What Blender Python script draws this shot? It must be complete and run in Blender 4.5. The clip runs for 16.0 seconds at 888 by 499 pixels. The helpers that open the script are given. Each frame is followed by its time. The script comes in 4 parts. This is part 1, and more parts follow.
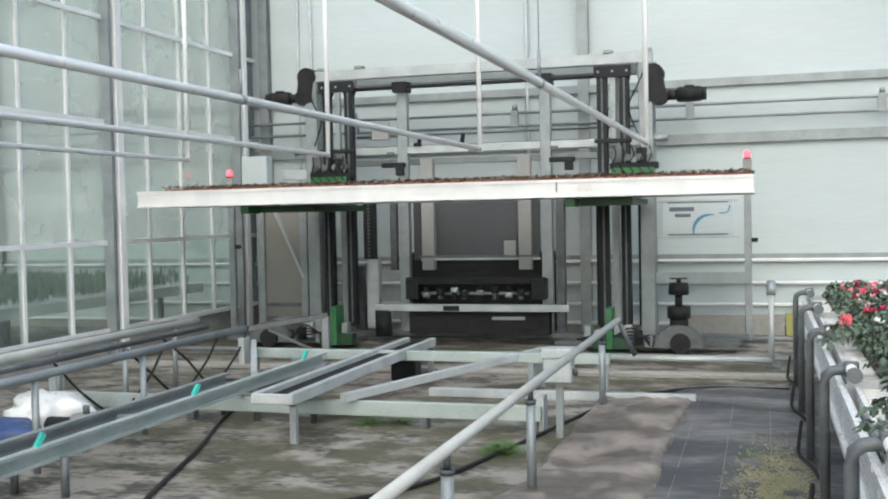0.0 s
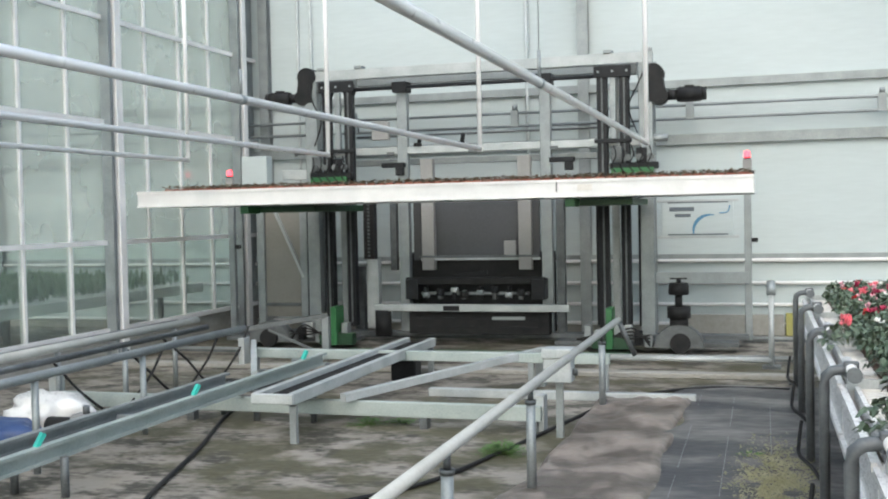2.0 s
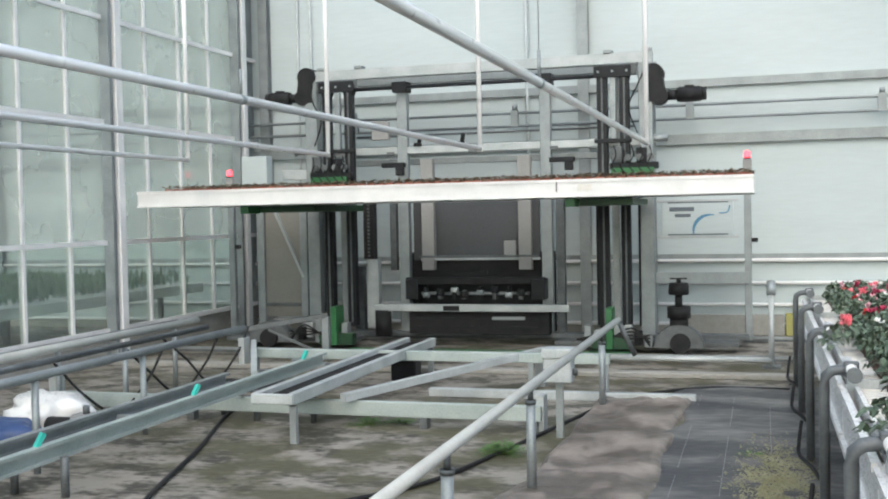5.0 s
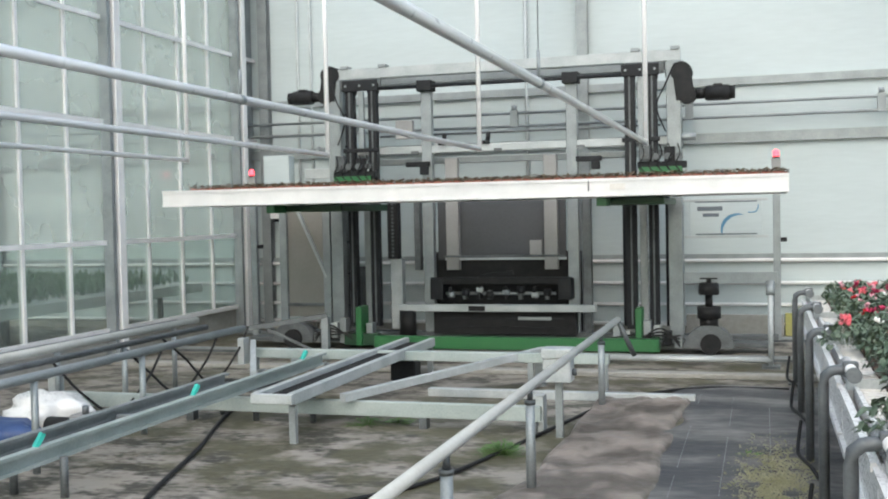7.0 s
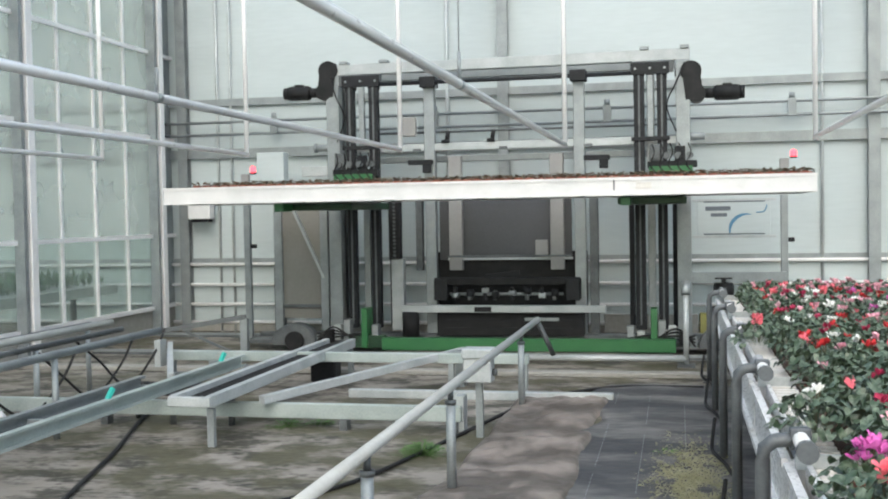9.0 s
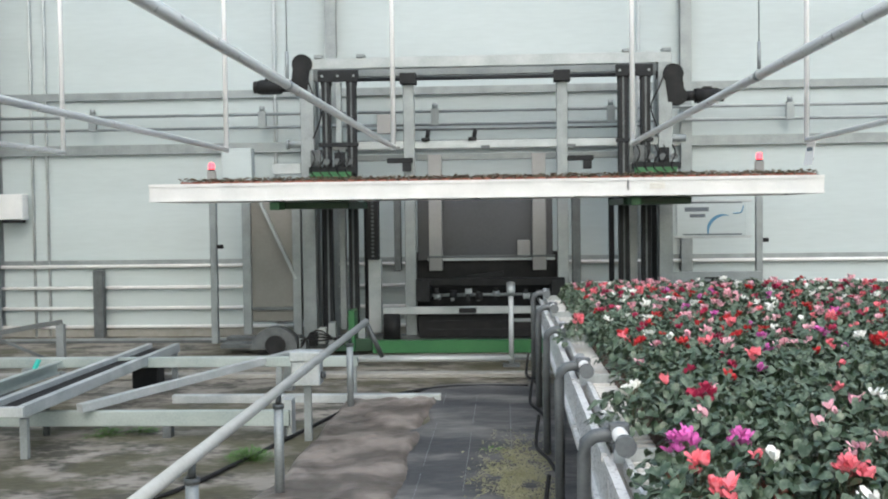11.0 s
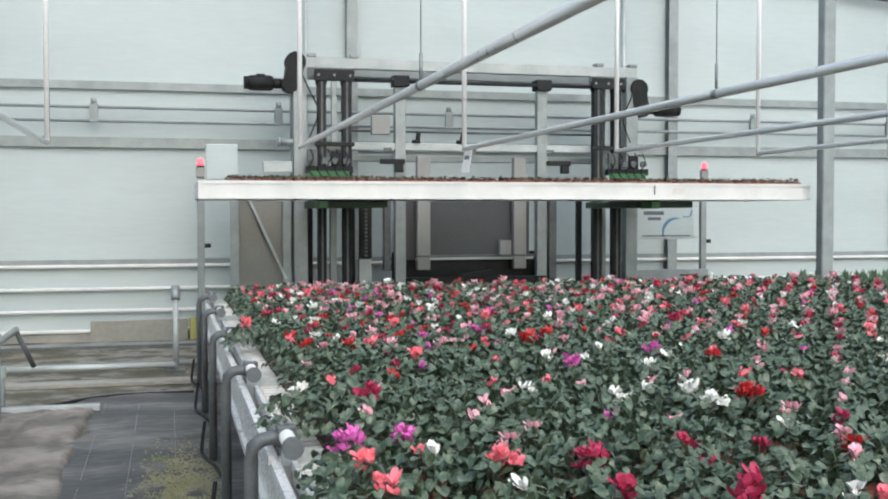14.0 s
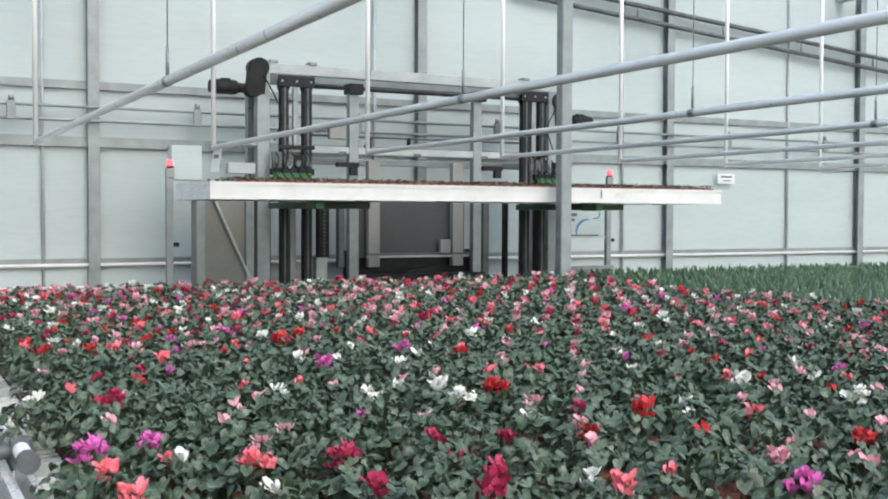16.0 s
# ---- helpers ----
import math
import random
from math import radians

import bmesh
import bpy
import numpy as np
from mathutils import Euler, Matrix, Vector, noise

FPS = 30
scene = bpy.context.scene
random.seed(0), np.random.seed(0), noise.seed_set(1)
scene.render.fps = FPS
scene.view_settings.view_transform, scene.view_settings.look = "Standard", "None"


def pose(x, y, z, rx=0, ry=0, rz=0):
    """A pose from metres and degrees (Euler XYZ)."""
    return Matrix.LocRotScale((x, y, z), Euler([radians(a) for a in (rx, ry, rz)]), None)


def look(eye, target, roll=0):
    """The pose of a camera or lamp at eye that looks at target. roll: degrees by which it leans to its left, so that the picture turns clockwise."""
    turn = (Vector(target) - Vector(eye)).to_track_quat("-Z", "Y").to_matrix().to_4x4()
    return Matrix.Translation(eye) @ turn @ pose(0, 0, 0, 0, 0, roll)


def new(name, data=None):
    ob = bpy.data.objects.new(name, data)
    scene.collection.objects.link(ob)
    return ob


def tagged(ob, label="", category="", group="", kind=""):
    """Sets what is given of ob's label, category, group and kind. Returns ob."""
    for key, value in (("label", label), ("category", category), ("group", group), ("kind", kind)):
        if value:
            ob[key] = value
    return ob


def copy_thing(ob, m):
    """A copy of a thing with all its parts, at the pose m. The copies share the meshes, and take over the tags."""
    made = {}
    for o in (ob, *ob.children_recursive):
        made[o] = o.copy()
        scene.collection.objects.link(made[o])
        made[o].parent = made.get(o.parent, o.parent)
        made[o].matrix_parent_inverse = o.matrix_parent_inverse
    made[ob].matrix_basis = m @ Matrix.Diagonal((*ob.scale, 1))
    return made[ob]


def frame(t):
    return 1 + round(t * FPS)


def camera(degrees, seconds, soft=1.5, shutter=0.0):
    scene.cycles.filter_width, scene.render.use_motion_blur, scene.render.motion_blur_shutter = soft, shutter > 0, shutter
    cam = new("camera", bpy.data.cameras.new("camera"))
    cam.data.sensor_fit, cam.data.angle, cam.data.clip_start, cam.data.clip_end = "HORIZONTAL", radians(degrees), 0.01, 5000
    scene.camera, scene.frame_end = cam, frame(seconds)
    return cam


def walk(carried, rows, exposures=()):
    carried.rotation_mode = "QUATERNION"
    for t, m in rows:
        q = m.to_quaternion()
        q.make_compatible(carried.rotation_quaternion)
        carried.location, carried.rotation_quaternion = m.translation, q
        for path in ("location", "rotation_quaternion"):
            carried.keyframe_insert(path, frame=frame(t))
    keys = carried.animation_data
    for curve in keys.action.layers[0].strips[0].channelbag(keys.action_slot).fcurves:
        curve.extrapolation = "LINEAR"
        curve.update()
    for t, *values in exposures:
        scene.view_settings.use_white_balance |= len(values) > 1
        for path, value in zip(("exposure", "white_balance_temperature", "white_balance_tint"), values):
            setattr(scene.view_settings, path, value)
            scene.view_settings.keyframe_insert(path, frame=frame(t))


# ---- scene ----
from math import sin, cos, pi, sqrt

# ---- camera: it stands still on the path and pans ----
EYE = (0.0, 0.0, 1.6)
cam = camera(44.9, 16.0, soft=2.0)
VIEW = [(0.0, 16.56, -1.88, 1.19), (5.0, 16.56, -1.88, 1.19),
    (6.5, 16.56, -1.88, 1.20),
    (7.0, 16.53, -1.88, 1.19),
    (7.5, 16.37, -1.88, 1.17),
    (8.0, 15.76, -1.89, 1.15),
    (8.5, 14.25, -1.90, 1.10),
    (11.0, 3.20, -1.96, 0.75),
    (11.5, 0.75, -1.94, 0.74),
    (12.0, -2.30, -1.94, 0.70),
    (12.5, -4.97, -1.95, 0.56),
    (13.0, -8.04, -1.96, 0.40),
    (13.5, -11.07, -1.96, 0.20),
    (14.0, -14.37, -1.93, 0.06),
    (14.5, -17.63, -1.92, 0.00),
    (15.0, -21.12, -1.91, -0.11),
    (15.5, -24.70, -1.88, -0.20),
    (16.0, -27.54, -1.88, -0.23),
]
walk(cam, [(t, pose(*EYE, 90 + p, r, y)) for t, y, p, r in VIEW],
     exposures=[(0.0, 1.02, 6330, 8), (8.0, 1.02, 6330, 8), (11.0, 0.90, 6300, 8), (16.0, 0.85, 6250, 8)])

# ---- daylight: bright overcast sky through the glass roof ----
world = bpy.data.worlds.new("overcast_sky")
scene.world = world
world.use_nodes = True
wn = world.node_tree
sky = wn.nodes.new("ShaderNodeTexSky")
sky.sky_type, sky.sun_disc = "NISHITA", False
sky.sun_elevation, sky.sun_rotation = radians(40), radians(174)
sky.air_density, sky.dust_density, sky.ozone_density = 1.0, 3.0, 1.0
wn.nodes["Background"].inputs["Strength"].default_value = 0.15
wn.links.new(sky.outputs["Color"], wn.nodes["Background"].inputs["Color"])
sun = new("sun", bpy.data.lights.new("sun", "SUN"))
sun.data.energy, sun.data.angle, sun.data.color = 1.35, radians(170), (1.0, 0.985, 0.965)
sun.matrix_world = look((2, -8, 15), (0, 10, 0))


# ---- materials ----
def material(name, base, rough=0.5, metal=0.0, second=None, scale=3.0, fine=60.0, amount=0.5, bump=0.0, bump_scale=80.0,
             spec=0.5, stretch=(1, 1, 1), per_object=0.0, edge=(0.35, 0.68)):
    m = bpy.data.materials.new(name)
    m.use_nodes = True
    nt, b = m.node_tree, m.node_tree.nodes["Principled BSDF"]
    b.inputs["Roughness"].default_value, b.inputs["Metallic"].default_value = rough, metal
    b.inputs["Specular IOR Level"].default_value = spec
    b.inputs["Base Color"].default_value = (*base, 1)
    tex = nt.nodes.new("ShaderNodeTexCoord")
    mp = nt.nodes.new("ShaderNodeMapping")
    mp.inputs["Scale"].default_value = stretch
    nt.links.new(tex.outputs["Object"], mp.inputs["Vector"])
    if second:
        big, small = nt.nodes.new("ShaderNodeTexNoise"), nt.nodes.new("ShaderNodeTexNoise")
        big.inputs["Scale"].default_value, big.inputs["Detail"].default_value = scale, 6
        small.inputs["Scale"].default_value, small.inputs["Detail"].default_value = fine, 4
        add = nt.nodes.new("ShaderNodeMix")
        add.data_type = "FLOAT"
        add.inputs[0].default_value = 0.35
        ramp = nt.nodes.new("ShaderNodeMapRange")
        ramp.inputs["From Min"].default_value, ramp.inputs["From Max"].default_value = edge
        ramp.inputs["To Max"].default_value = amount * 2
        mix = nt.nodes.new("ShaderNodeMix")
        mix.data_type = "RGBA"
        mix.inputs[6].default_value, mix.inputs[7].default_value = (*base, 1), (*second, 1)
        for n in (big, small):
            nt.links.new(mp.outputs["Vector"], n.inputs["Vector"])
        nt.links.new(big.outputs["Fac"], add.inputs[2])
        nt.links.new(small.outputs["Fac"], add.inputs[3])
        nt.links.new(add.outputs[0], ramp.inputs["Value"])
        nt.links.new(ramp.outputs["Result"], mix.inputs[0])
        out = mix.outputs[2]
        if per_object:
            info, hsv, mr = nt.nodes.new("ShaderNodeObjectInfo"), nt.nodes.new("ShaderNodeHueSaturation"), nt.nodes.new("ShaderNodeMapRange")
            mr.inputs["To Min"].default_value, mr.inputs["To Max"].default_value = 1 - per_object, 1 + per_object
            nt.links.new(info.outputs["Random"], mr.inputs["Value"])
            nt.links.new(mr.outputs["Result"], hsv.inputs["Value"])
            nt.links.new(out, hsv.inputs["Color"])
            out = hsv.outputs["Color"]
        nt.links.new(out, b.inputs["Base Color"])
        rr = nt.nodes.new("ShaderNodeMapRange")
        rr.inputs["To Min"].default_value, rr.inputs["To Max"].default_value = max(0.05, rough - 0.1), min(1, rough + 0.12)
        nt.links.new(small.outputs["Fac"], rr.inputs["Value"])
        nt.links.new(rr.outputs["Result"], b.inputs["Roughness"])
    if bump:
        bn, bp = nt.nodes.new("ShaderNodeTexNoise"), nt.nodes.new("ShaderNodeBump")
        bn.inputs["Scale"].default_value, bn.inputs["Detail"].default_value = bump_scale, 5
        bp.inputs["Strength"].default_value, bp.inputs["Distance"].default_value = bump, 0.01
        nt.links.new(mp.outputs["Vector"], bn.inputs["Vector"])
        nt.links.new(bn.outputs["Fac"], bp.inputs["Height"])
        nt.links.new(bp.outputs["Normal"], b.inputs["Normal"])
    return m


def pane_material(name, tint, haze, rough=0.08, haze_colour=(0.75, 0.8, 0.8)):
    """Clear or hazy glazing: see-through, with some diffuse scatter and a gloss."""
    m = bpy.data.materials.new(name)
    m.use_nodes = True
    nt = m.node_tree
    nt.nodes.remove(nt.nodes["Principled BSDF"])
    out = nt.nodes["Material Output"]
    tr, tl, df, gl = (nt.nodes.new("ShaderNodeBsdf" + k) for k in ("Transparent", "Translucent", "Diffuse", "Glossy"))
    tr.inputs["Color"].default_value = (*tint, 1)
    tl.inputs["Color"].default_value = df.inputs["Color"].default_value = (*haze_colour, 1)
    gl.inputs["Roughness"].default_value = rough
    m1, m2, m3 = (nt.nodes.new("ShaderNodeMixShader") for _ in range(3))
    m1.inputs[0].default_value = 0.5
    nt.links.new(tl.outputs[0], m1.inputs[1])
    nt.links.new(df.outputs[0], m1.inputs[2])
    if haze > 0:
        tex, nz, mr = nt.nodes.new("ShaderNodeTexCoord"), nt.nodes.new("ShaderNodeTexNoise"), nt.nodes.new("ShaderNodeMapRange")
        nz.inputs["Scale"].default_value, nz.inputs["Detail"].default_value = 1.3, 5
        mr.inputs["To Min"].default_value, mr.inputs["To Max"].default_value = haze * 0.75, min(1.0, haze * 1.25)
        nt.links.new(tex.outputs["Object"], nz.inputs["Vector"])
        nt.links.new(nz.outputs["Fac"], mr.inputs["Value"])
        nt.links.new(mr.outputs["Result"], m2.inputs[0])
    else:
        m2.inputs[0].default_value = 0.0
    nt.links.new(tr.outputs[0], m2.inputs[1])
    nt.links.new(m1.outputs[0], m2.inputs[2])
    lw, pw, sc = nt.nodes.new("ShaderNodeLayerWeight"), nt.nodes.new("ShaderNodeMath"), nt.nodes.new("ShaderNodeMapRange")
    lw.inputs["Blend"].default_value = 0.5
    pw.operation, pw.inputs[1].default_value = "POWER", 5.0
    sc.inputs["To Min"].default_value, sc.inputs["To Max"].default_value = 0.04, 0.9
    nt.links.new(lw.outputs["Facing"], pw.inputs[0])
    nt.links.new(pw.outputs[0], sc.inputs["Value"])
    nt.links.new(sc.outputs["Result"], m3.inputs[0])
    nt.links.new(m2.outputs[0], m3.inputs[1])
    nt.links.new(gl.outputs[0], m3.inputs[2])
    nt.links.new(m3.outputs[0], out.inputs["Surface"])
    return m


def glow_material(name, colour, strength):
    m = material(name, colour, 0.3)
    b = m.node_tree.nodes["Principled BSDF"]
    b.inputs["Emission Color"].default_value, b.inputs["Emission Strength"].default_value = (*colour, 1), strength
    return m


M = {
    "wall": material("white_wall_panel", (0.50, 0.565, 0.57), 0.45, second=(0.43, 0.49, 0.495), scale=0.7, fine=14, amount=0.45, bump=0.05, bump_scale=3, stretch=(0.3, 1, 2)),
    "galv": material("galvanised_steel", (0.33, 0.36, 0.365), 0.45, 0.5, second=(0.22, 0.245, 0.25), scale=5, fine=70, bump=0.05),
    "galv_light": material("pale_galvanised_steel", (0.50, 0.53, 0.53), 0.5, 0.25, second=(0.33, 0.365, 0.365), scale=4, fine=60, bump=0.05),
    "galv_dark": material("weathered_steel", (0.16, 0.175, 0.18), 0.5, 0.5, second=(0.08, 0.088, 0.09), scale=6, fine=70, bump=0.08),
    "white": material("white_paint", (0.76, 0.76, 0.75), 0.28, second=(0.60, 0.61, 0.60), scale=5, fine=50, amount=0.35),
    "pipe_white": material("glossy_white_pipe_paint", (0.93, 0.93, 0.92), 0.3, second=(0.86, 0.86, 0.85), scale=2, fine=20, amount=0.3, spec=0.7),
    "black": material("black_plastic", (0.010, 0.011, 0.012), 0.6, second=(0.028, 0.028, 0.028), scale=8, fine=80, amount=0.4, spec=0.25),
    "dark": material("dark_machine_steel", (0.022, 0.024, 0.027), 0.5, 0.2, second=(0.010, 0.011, 0.012), scale=8, fine=60, spec=0.3),
    "panel": material("dark_grey_sheet", (0.068, 0.072, 0.080), 0.5, second=(0.052, 0.056, 0.06), scale=1.5, fine=30),
    "beige": material("beige_sheet_steel", (0.225, 0.22, 0.20), 0.5, second=(0.175, 0.168, 0.15), scale=2, fine=30, amount=0.35),
    "beige_light": material("pale_beige_upright", (0.29, 0.288, 0.28), 0.5, second=(0.23, 0.228, 0.22), scale=3, fine=40, amount=0.35),
    "green": material("green_machine_paint", (0.03, 0.14, 0.045), 0.4, second=(0.02, 0.11, 0.04), scale=5, fine=50, amount=0.4),
    "green_dark": material("dark_green_paint", (0.02, 0.07, 0.03), 0.45, second=(0.012, 0.04, 0.02), scale=5, fine=50),
    "teal": material("turquoise_plastic", (0.05, 0.48, 0.40), 0.4, second=(0.04, 0.38, 0.33), scale=9, fine=60),
    "concrete": material("stained_concrete", (0.255, 0.232, 0.200), 0.68, second=(0.048, 0.045, 0.034), scale=3.0, fine=15, amount=0.5, bump=0.6, bump_scale=14, stretch=(0.8, 1.25, 1), edge=(0.455, 0.575)),
    "plinth": material("bare_concrete_plinth", (0.33, 0.325, 0.30), 0.85, second=(0.22, 0.215, 0.19), scale=2.0, fine=18, amount=0.5, bump=0.2, bump_scale=25),
    "soil": material("dark_potting_soil", (0.05, 0.028, 0.018), 0.95, second=(0.10, 0.05, 0.03), scale=14, fine=90, bump=0.6, bump_scale=60),
    "tray": material("white_tray_plastic", (0.72, 0.70, 0.66), 0.5, second=(0.5, 0.48, 0.43), scale=4, fine=40, amount=0.4),
    "terracotta": material("terracotta_plastic_pot", (0.24, 0.075, 0.045), 0.55, second=(0.24, 0.07, 0.04), scale=9, fine=60),
    "post": material("dark_grey_pipe_paint", (0.14, 0.155, 0.16), 0.45, 0.2, second=(0.085, 0.092, 0.098), scale=7, fine=70),
    "logo_blue": material("blue_print", (0.08, 0.22, 0.36), 0.4),
    "ink": material("grey_print", (0.12, 0.14, 0.16), 0.5),
    "yellow": material("faded_yellow_foil", (0.42, 0.40, 0.10), 0.7, second=(0.30, 0.29, 0.12), scale=6, fine=30),
    "red_lamp": material("red_lamp_plastic", (0.55, 0.03, 0.03), 0.25),
    "red_glow": glow_material("lit_red_lamp", (1.0, 0.05, 0.07), 2.4),
    # mat: its pale second colour paints highlight streaks on the wrinkles, besides dust
    "mat": material("black_woven_ground_mat", (0.042, 0.044, 0.048), 0.5, second=(0.20, 0.195, 0.185), scale=1.5, fine=10, amount=0.5, bump=0.9, bump_scale=7, stretch=(0.8, 1.8, 1), edge=(0.46, 0.66)),
    "foil": material("crumpled_brown_foil", (0.085, 0.072, 0.062), 0.36, second=(0.25, 0.215, 0.19), scale=2.4, fine=9, amount=0.5, bump=1.0, bump_scale=8, edge=(0.45, 0.60)),
    "brown_leaf": material("brownish_young_leaf", (0.13, 0.075, 0.045), 0.7, second=(0.07, 0.07, 0.03), scale=9, fine=60),
    "mud": material("algae_stained_mud", (0.085, 0.082, 0.04), 0.6, second=(0.25, 0.235, 0.19), scale=2.4, fine=9, amount=0.5, bump=0.5, bump_scale=9, edge=(0.47, 0.63)),
    "rubber": material("black_rubber_belt", (0.012, 0.012, 0.013), 0.9, second=(0.03, 0.03, 0.03), scale=6, fine=60, spec=0.15),
    "cream": material("cream_painted_pipe", (0.52, 0.525, 0.49), 0.4, second=(0.40, 0.40, 0.36), scale=5, fine=50, amount=0.4),
    "straw": material("pale_dry_straw", (0.36, 0.355, 0.25), 0.9, second=(0.20, 0.21, 0.11), scale=6, fine=30),
    "weed": material("weed_green", (0.10, 0.20, 0.05), 0.6, second=(0.06, 0.13, 0.03), scale=9, fine=50),
    "leaf": material("dark_cyclamen_leaf", (0.034, 0.064, 0.031), 0.34, second=(0.20, 0.25, 0.175), scale=34, fine=90, amount=0.45, spec=0.55, edge=(0.44, 0.66)),
    "leaf_light": material("young_green_leaf", (0.045, 0.10, 0.05), 0.5, second=(0.12, 0.20, 0.12), scale=6, fine=40),
    "stalk": material("pinkish_stalk", (0.13, 0.075, 0.055), 0.6, second=(0.14, 0.16, 0.07), scale=20, fine=90),
    "blue": material("dark_blue_sheet", (0.03, 0.06, 0.16), 0.4, second=(0.05, 0.09, 0.22), scale=6, fine=30),
    "galv_teal": material("galvanised_steel_greenish", (0.42, 0.475, 0.455), 0.5, 0.3, second=(0.29, 0.345, 0.33), scale=4, fine=60, bump=0.05),
    "roof_glass": pane_material("clear_roof_glass", (0.92, 0.95, 0.94), 0.0, 0.05),
    "low_glass": pane_material("clear_low_side_glass", (0.72, 0.77, 0.74), 0.10, 0.10, (0.6, 0.64, 0.6)),
    "side_glass": pane_material("hazy_side_glass", (0.93, 0.97, 0.94), 0.44, 0.10, (0.44, 0.46, 0.42)),
}


pb = M["pipe_white"].node_tree.nodes["Principled BSDF"]
pb.inputs["Coat Weight"].default_value, pb.inputs["Coat Roughness"].default_value = 1.0, 0.25

# damp algae and mud in broad patches over the concrete
nt = M["concrete"].node_tree
bsdf = nt.nodes["Principled BSDF"]
old = bsdf.inputs["Base Color"].links[0].from_socket
tex = nt.nodes.new("ShaderNodeTexCoord")
n1, n2, r1, add, mx, ramp = (nt.nodes.new("ShaderNode" + k) for k in ("TexNoise", "TexNoise", "MapRange", "Math", "Mix", "Mix"))
n1.inputs["Scale"].default_value, n1.inputs["Detail"].default_value, n1.inputs["Distortion"].default_value = 0.42, 7, 0.6
n2.inputs["Scale"].default_value, n2.inputs["Detail"].default_value = 5.0, 5
mx.data_type = ramp.data_type = "RGBA"
mx.inputs[6].default_value, mx.inputs[7].default_value = (0.042, 0.040, 0.020, 1), (0.105, 0.097, 0.055, 1)
r1.inputs["From Min"].default_value, r1.inputs["From Max"].default_value = 0.44, 0.52
r1.inputs["To Max"].default_value = 0.95
for n in (n1, n2):
    nt.links.new(tex.outputs["Object"], n.inputs["Vector"])
nt.links.new(n1.outputs["Fac"], r1.inputs["Value"])
nt.links.new(n2.outputs["Fac"], mx.inputs[0])
add.operation = "MULTIPLY"
nt.links.new(r1.outputs["Result"], add.inputs[0])
n3 = nt.nodes.new("ShaderNodeTexNoise")
n3.inputs["Scale"].default_value, n3.inputs["Detail"].default_value = 2.6, 8
nt.links.new(tex.outputs["Object"], n3.inputs["Vector"])
r3 = nt.nodes.new("ShaderNodeMapRange")
r3.inputs["From Min"].default_value, r3.inputs["From Max"].default_value = 0.40, 0.56
nt.links.new(n3.outputs["Fac"], r3.inputs["Value"])
nt.links.new(r3.outputs["Result"], add.inputs[1])
nt.links.new(add.outputs[0], ramp.inputs[0])
nt.links.new(old, ramp.inputs[6])
nt.links.new(mx.outputs[2], ramp.inputs[7])
nt.links.new(ramp.outputs[2], bsdf.inputs["Base Color"])


# ---- mesh tools ----
# the plan's depths are paced from the eye, one pace to DEPTH metres
DEPTH = 0.856


def box(bm, x0, x1, y0, y1, z0, z1, bevel=0.0):
    vs = [bm.verts.new((x, y * DEPTH, z)) for x in (x0, x1) for y in (y0, y1) for z in (z0, z1)]
    fs = [bm.faces.new([vs[i] for i in f]) for f in ((0, 1, 3, 2), (4, 6, 7, 5), (0, 4, 5, 1), (2, 3, 7, 6), (0, 2, 6, 4), (1, 5, 7, 3))]
    if bevel:
        edges = {e for f in fs for e in f.edges}
        bmesh.ops.bevel(bm, geom=list(edges), offset=bevel, segments=1, affect="EDGES")
    return bm


def paced(p):
    return Vector((p[0], p[1] * DEPTH, p[2]))


def tube(bm, a, b, r, n=12, r2=None):
    a, b = paced(a), paced(b)
    r2 = r if r2 is None else r2
    w = (b - a).normalized()
    u = w.orthogonal().normalized()
    v = w.cross(u)
    rings = []
    for p, q in ((a, r), (b, r2)):
        rings.append([bm.verts.new(p + (u * cos(2 * pi * i / n) + v * sin(2 * pi * i / n)) * q) for i in range(n)])
    for i in range(n):
        f = bm.faces.new((rings[0][i], rings[0][(i + 1) % n], rings[1][(i + 1) % n], rings[1][i]))
        f.smooth = True
    bm.faces.new(rings[0][::-1])
    bm.faces.new(rings[1])
    return bm


def sweep(bm, pts, r, n=8):
    """A round cable or bent pipe through the points."""
    pts = [paced(p) for p in pts]
    last = None
    for i, p in enumerate(pts):
        d = (pts[min(i + 1, len(pts) - 1)] - pts[max(i - 1, 0)]).normalized()
        u = d.cross(Vector((0, 0, 1)))
        u = (u if u.length > 0.05 else d.cross(Vector((0, 1, 0)))).normalized()
        v = d.cross(u)
        ring = [bm.verts.new(p + (u * cos(2 * pi * k / n) + v * sin(2 * pi * k / n)) * r) for k in range(n)]
        if last:
            for k in range(n):
                bm.faces.new((last[k], last[(k + 1) % n], ring[(k + 1) % n], ring[k])).smooth = True
        else:
            bm.faces.new(ring[::-1])
        last = ring
    bm.faces.new(last)
    return bm


def strut(bm, a, b, w, h):
    """A square bar from a to b."""
    a, b = paced(a), paced(b)
    d = (b - a).normalized()
    u = d.cross(Vector((0, 0, 1)))
    u = (u if u.length > 0.05 else Vector((1, 0, 0))).normalized()
    v = u.cross(d)
    vs = [bm.verts.new(p + u * sx * w / 2 + v * sz * h / 2) for p in (a, b) for sx, sz in ((-1, -1), (1, -1), (1, 1), (-1, 1))]
    for f in ((3, 2, 1, 0), (4, 5, 6, 7), (0, 1, 5, 4), (1, 2, 6, 5), (2, 3, 7, 6), (3, 0, 4, 7)):
        bm.faces.new([vs[i] for i in f])
    return bm


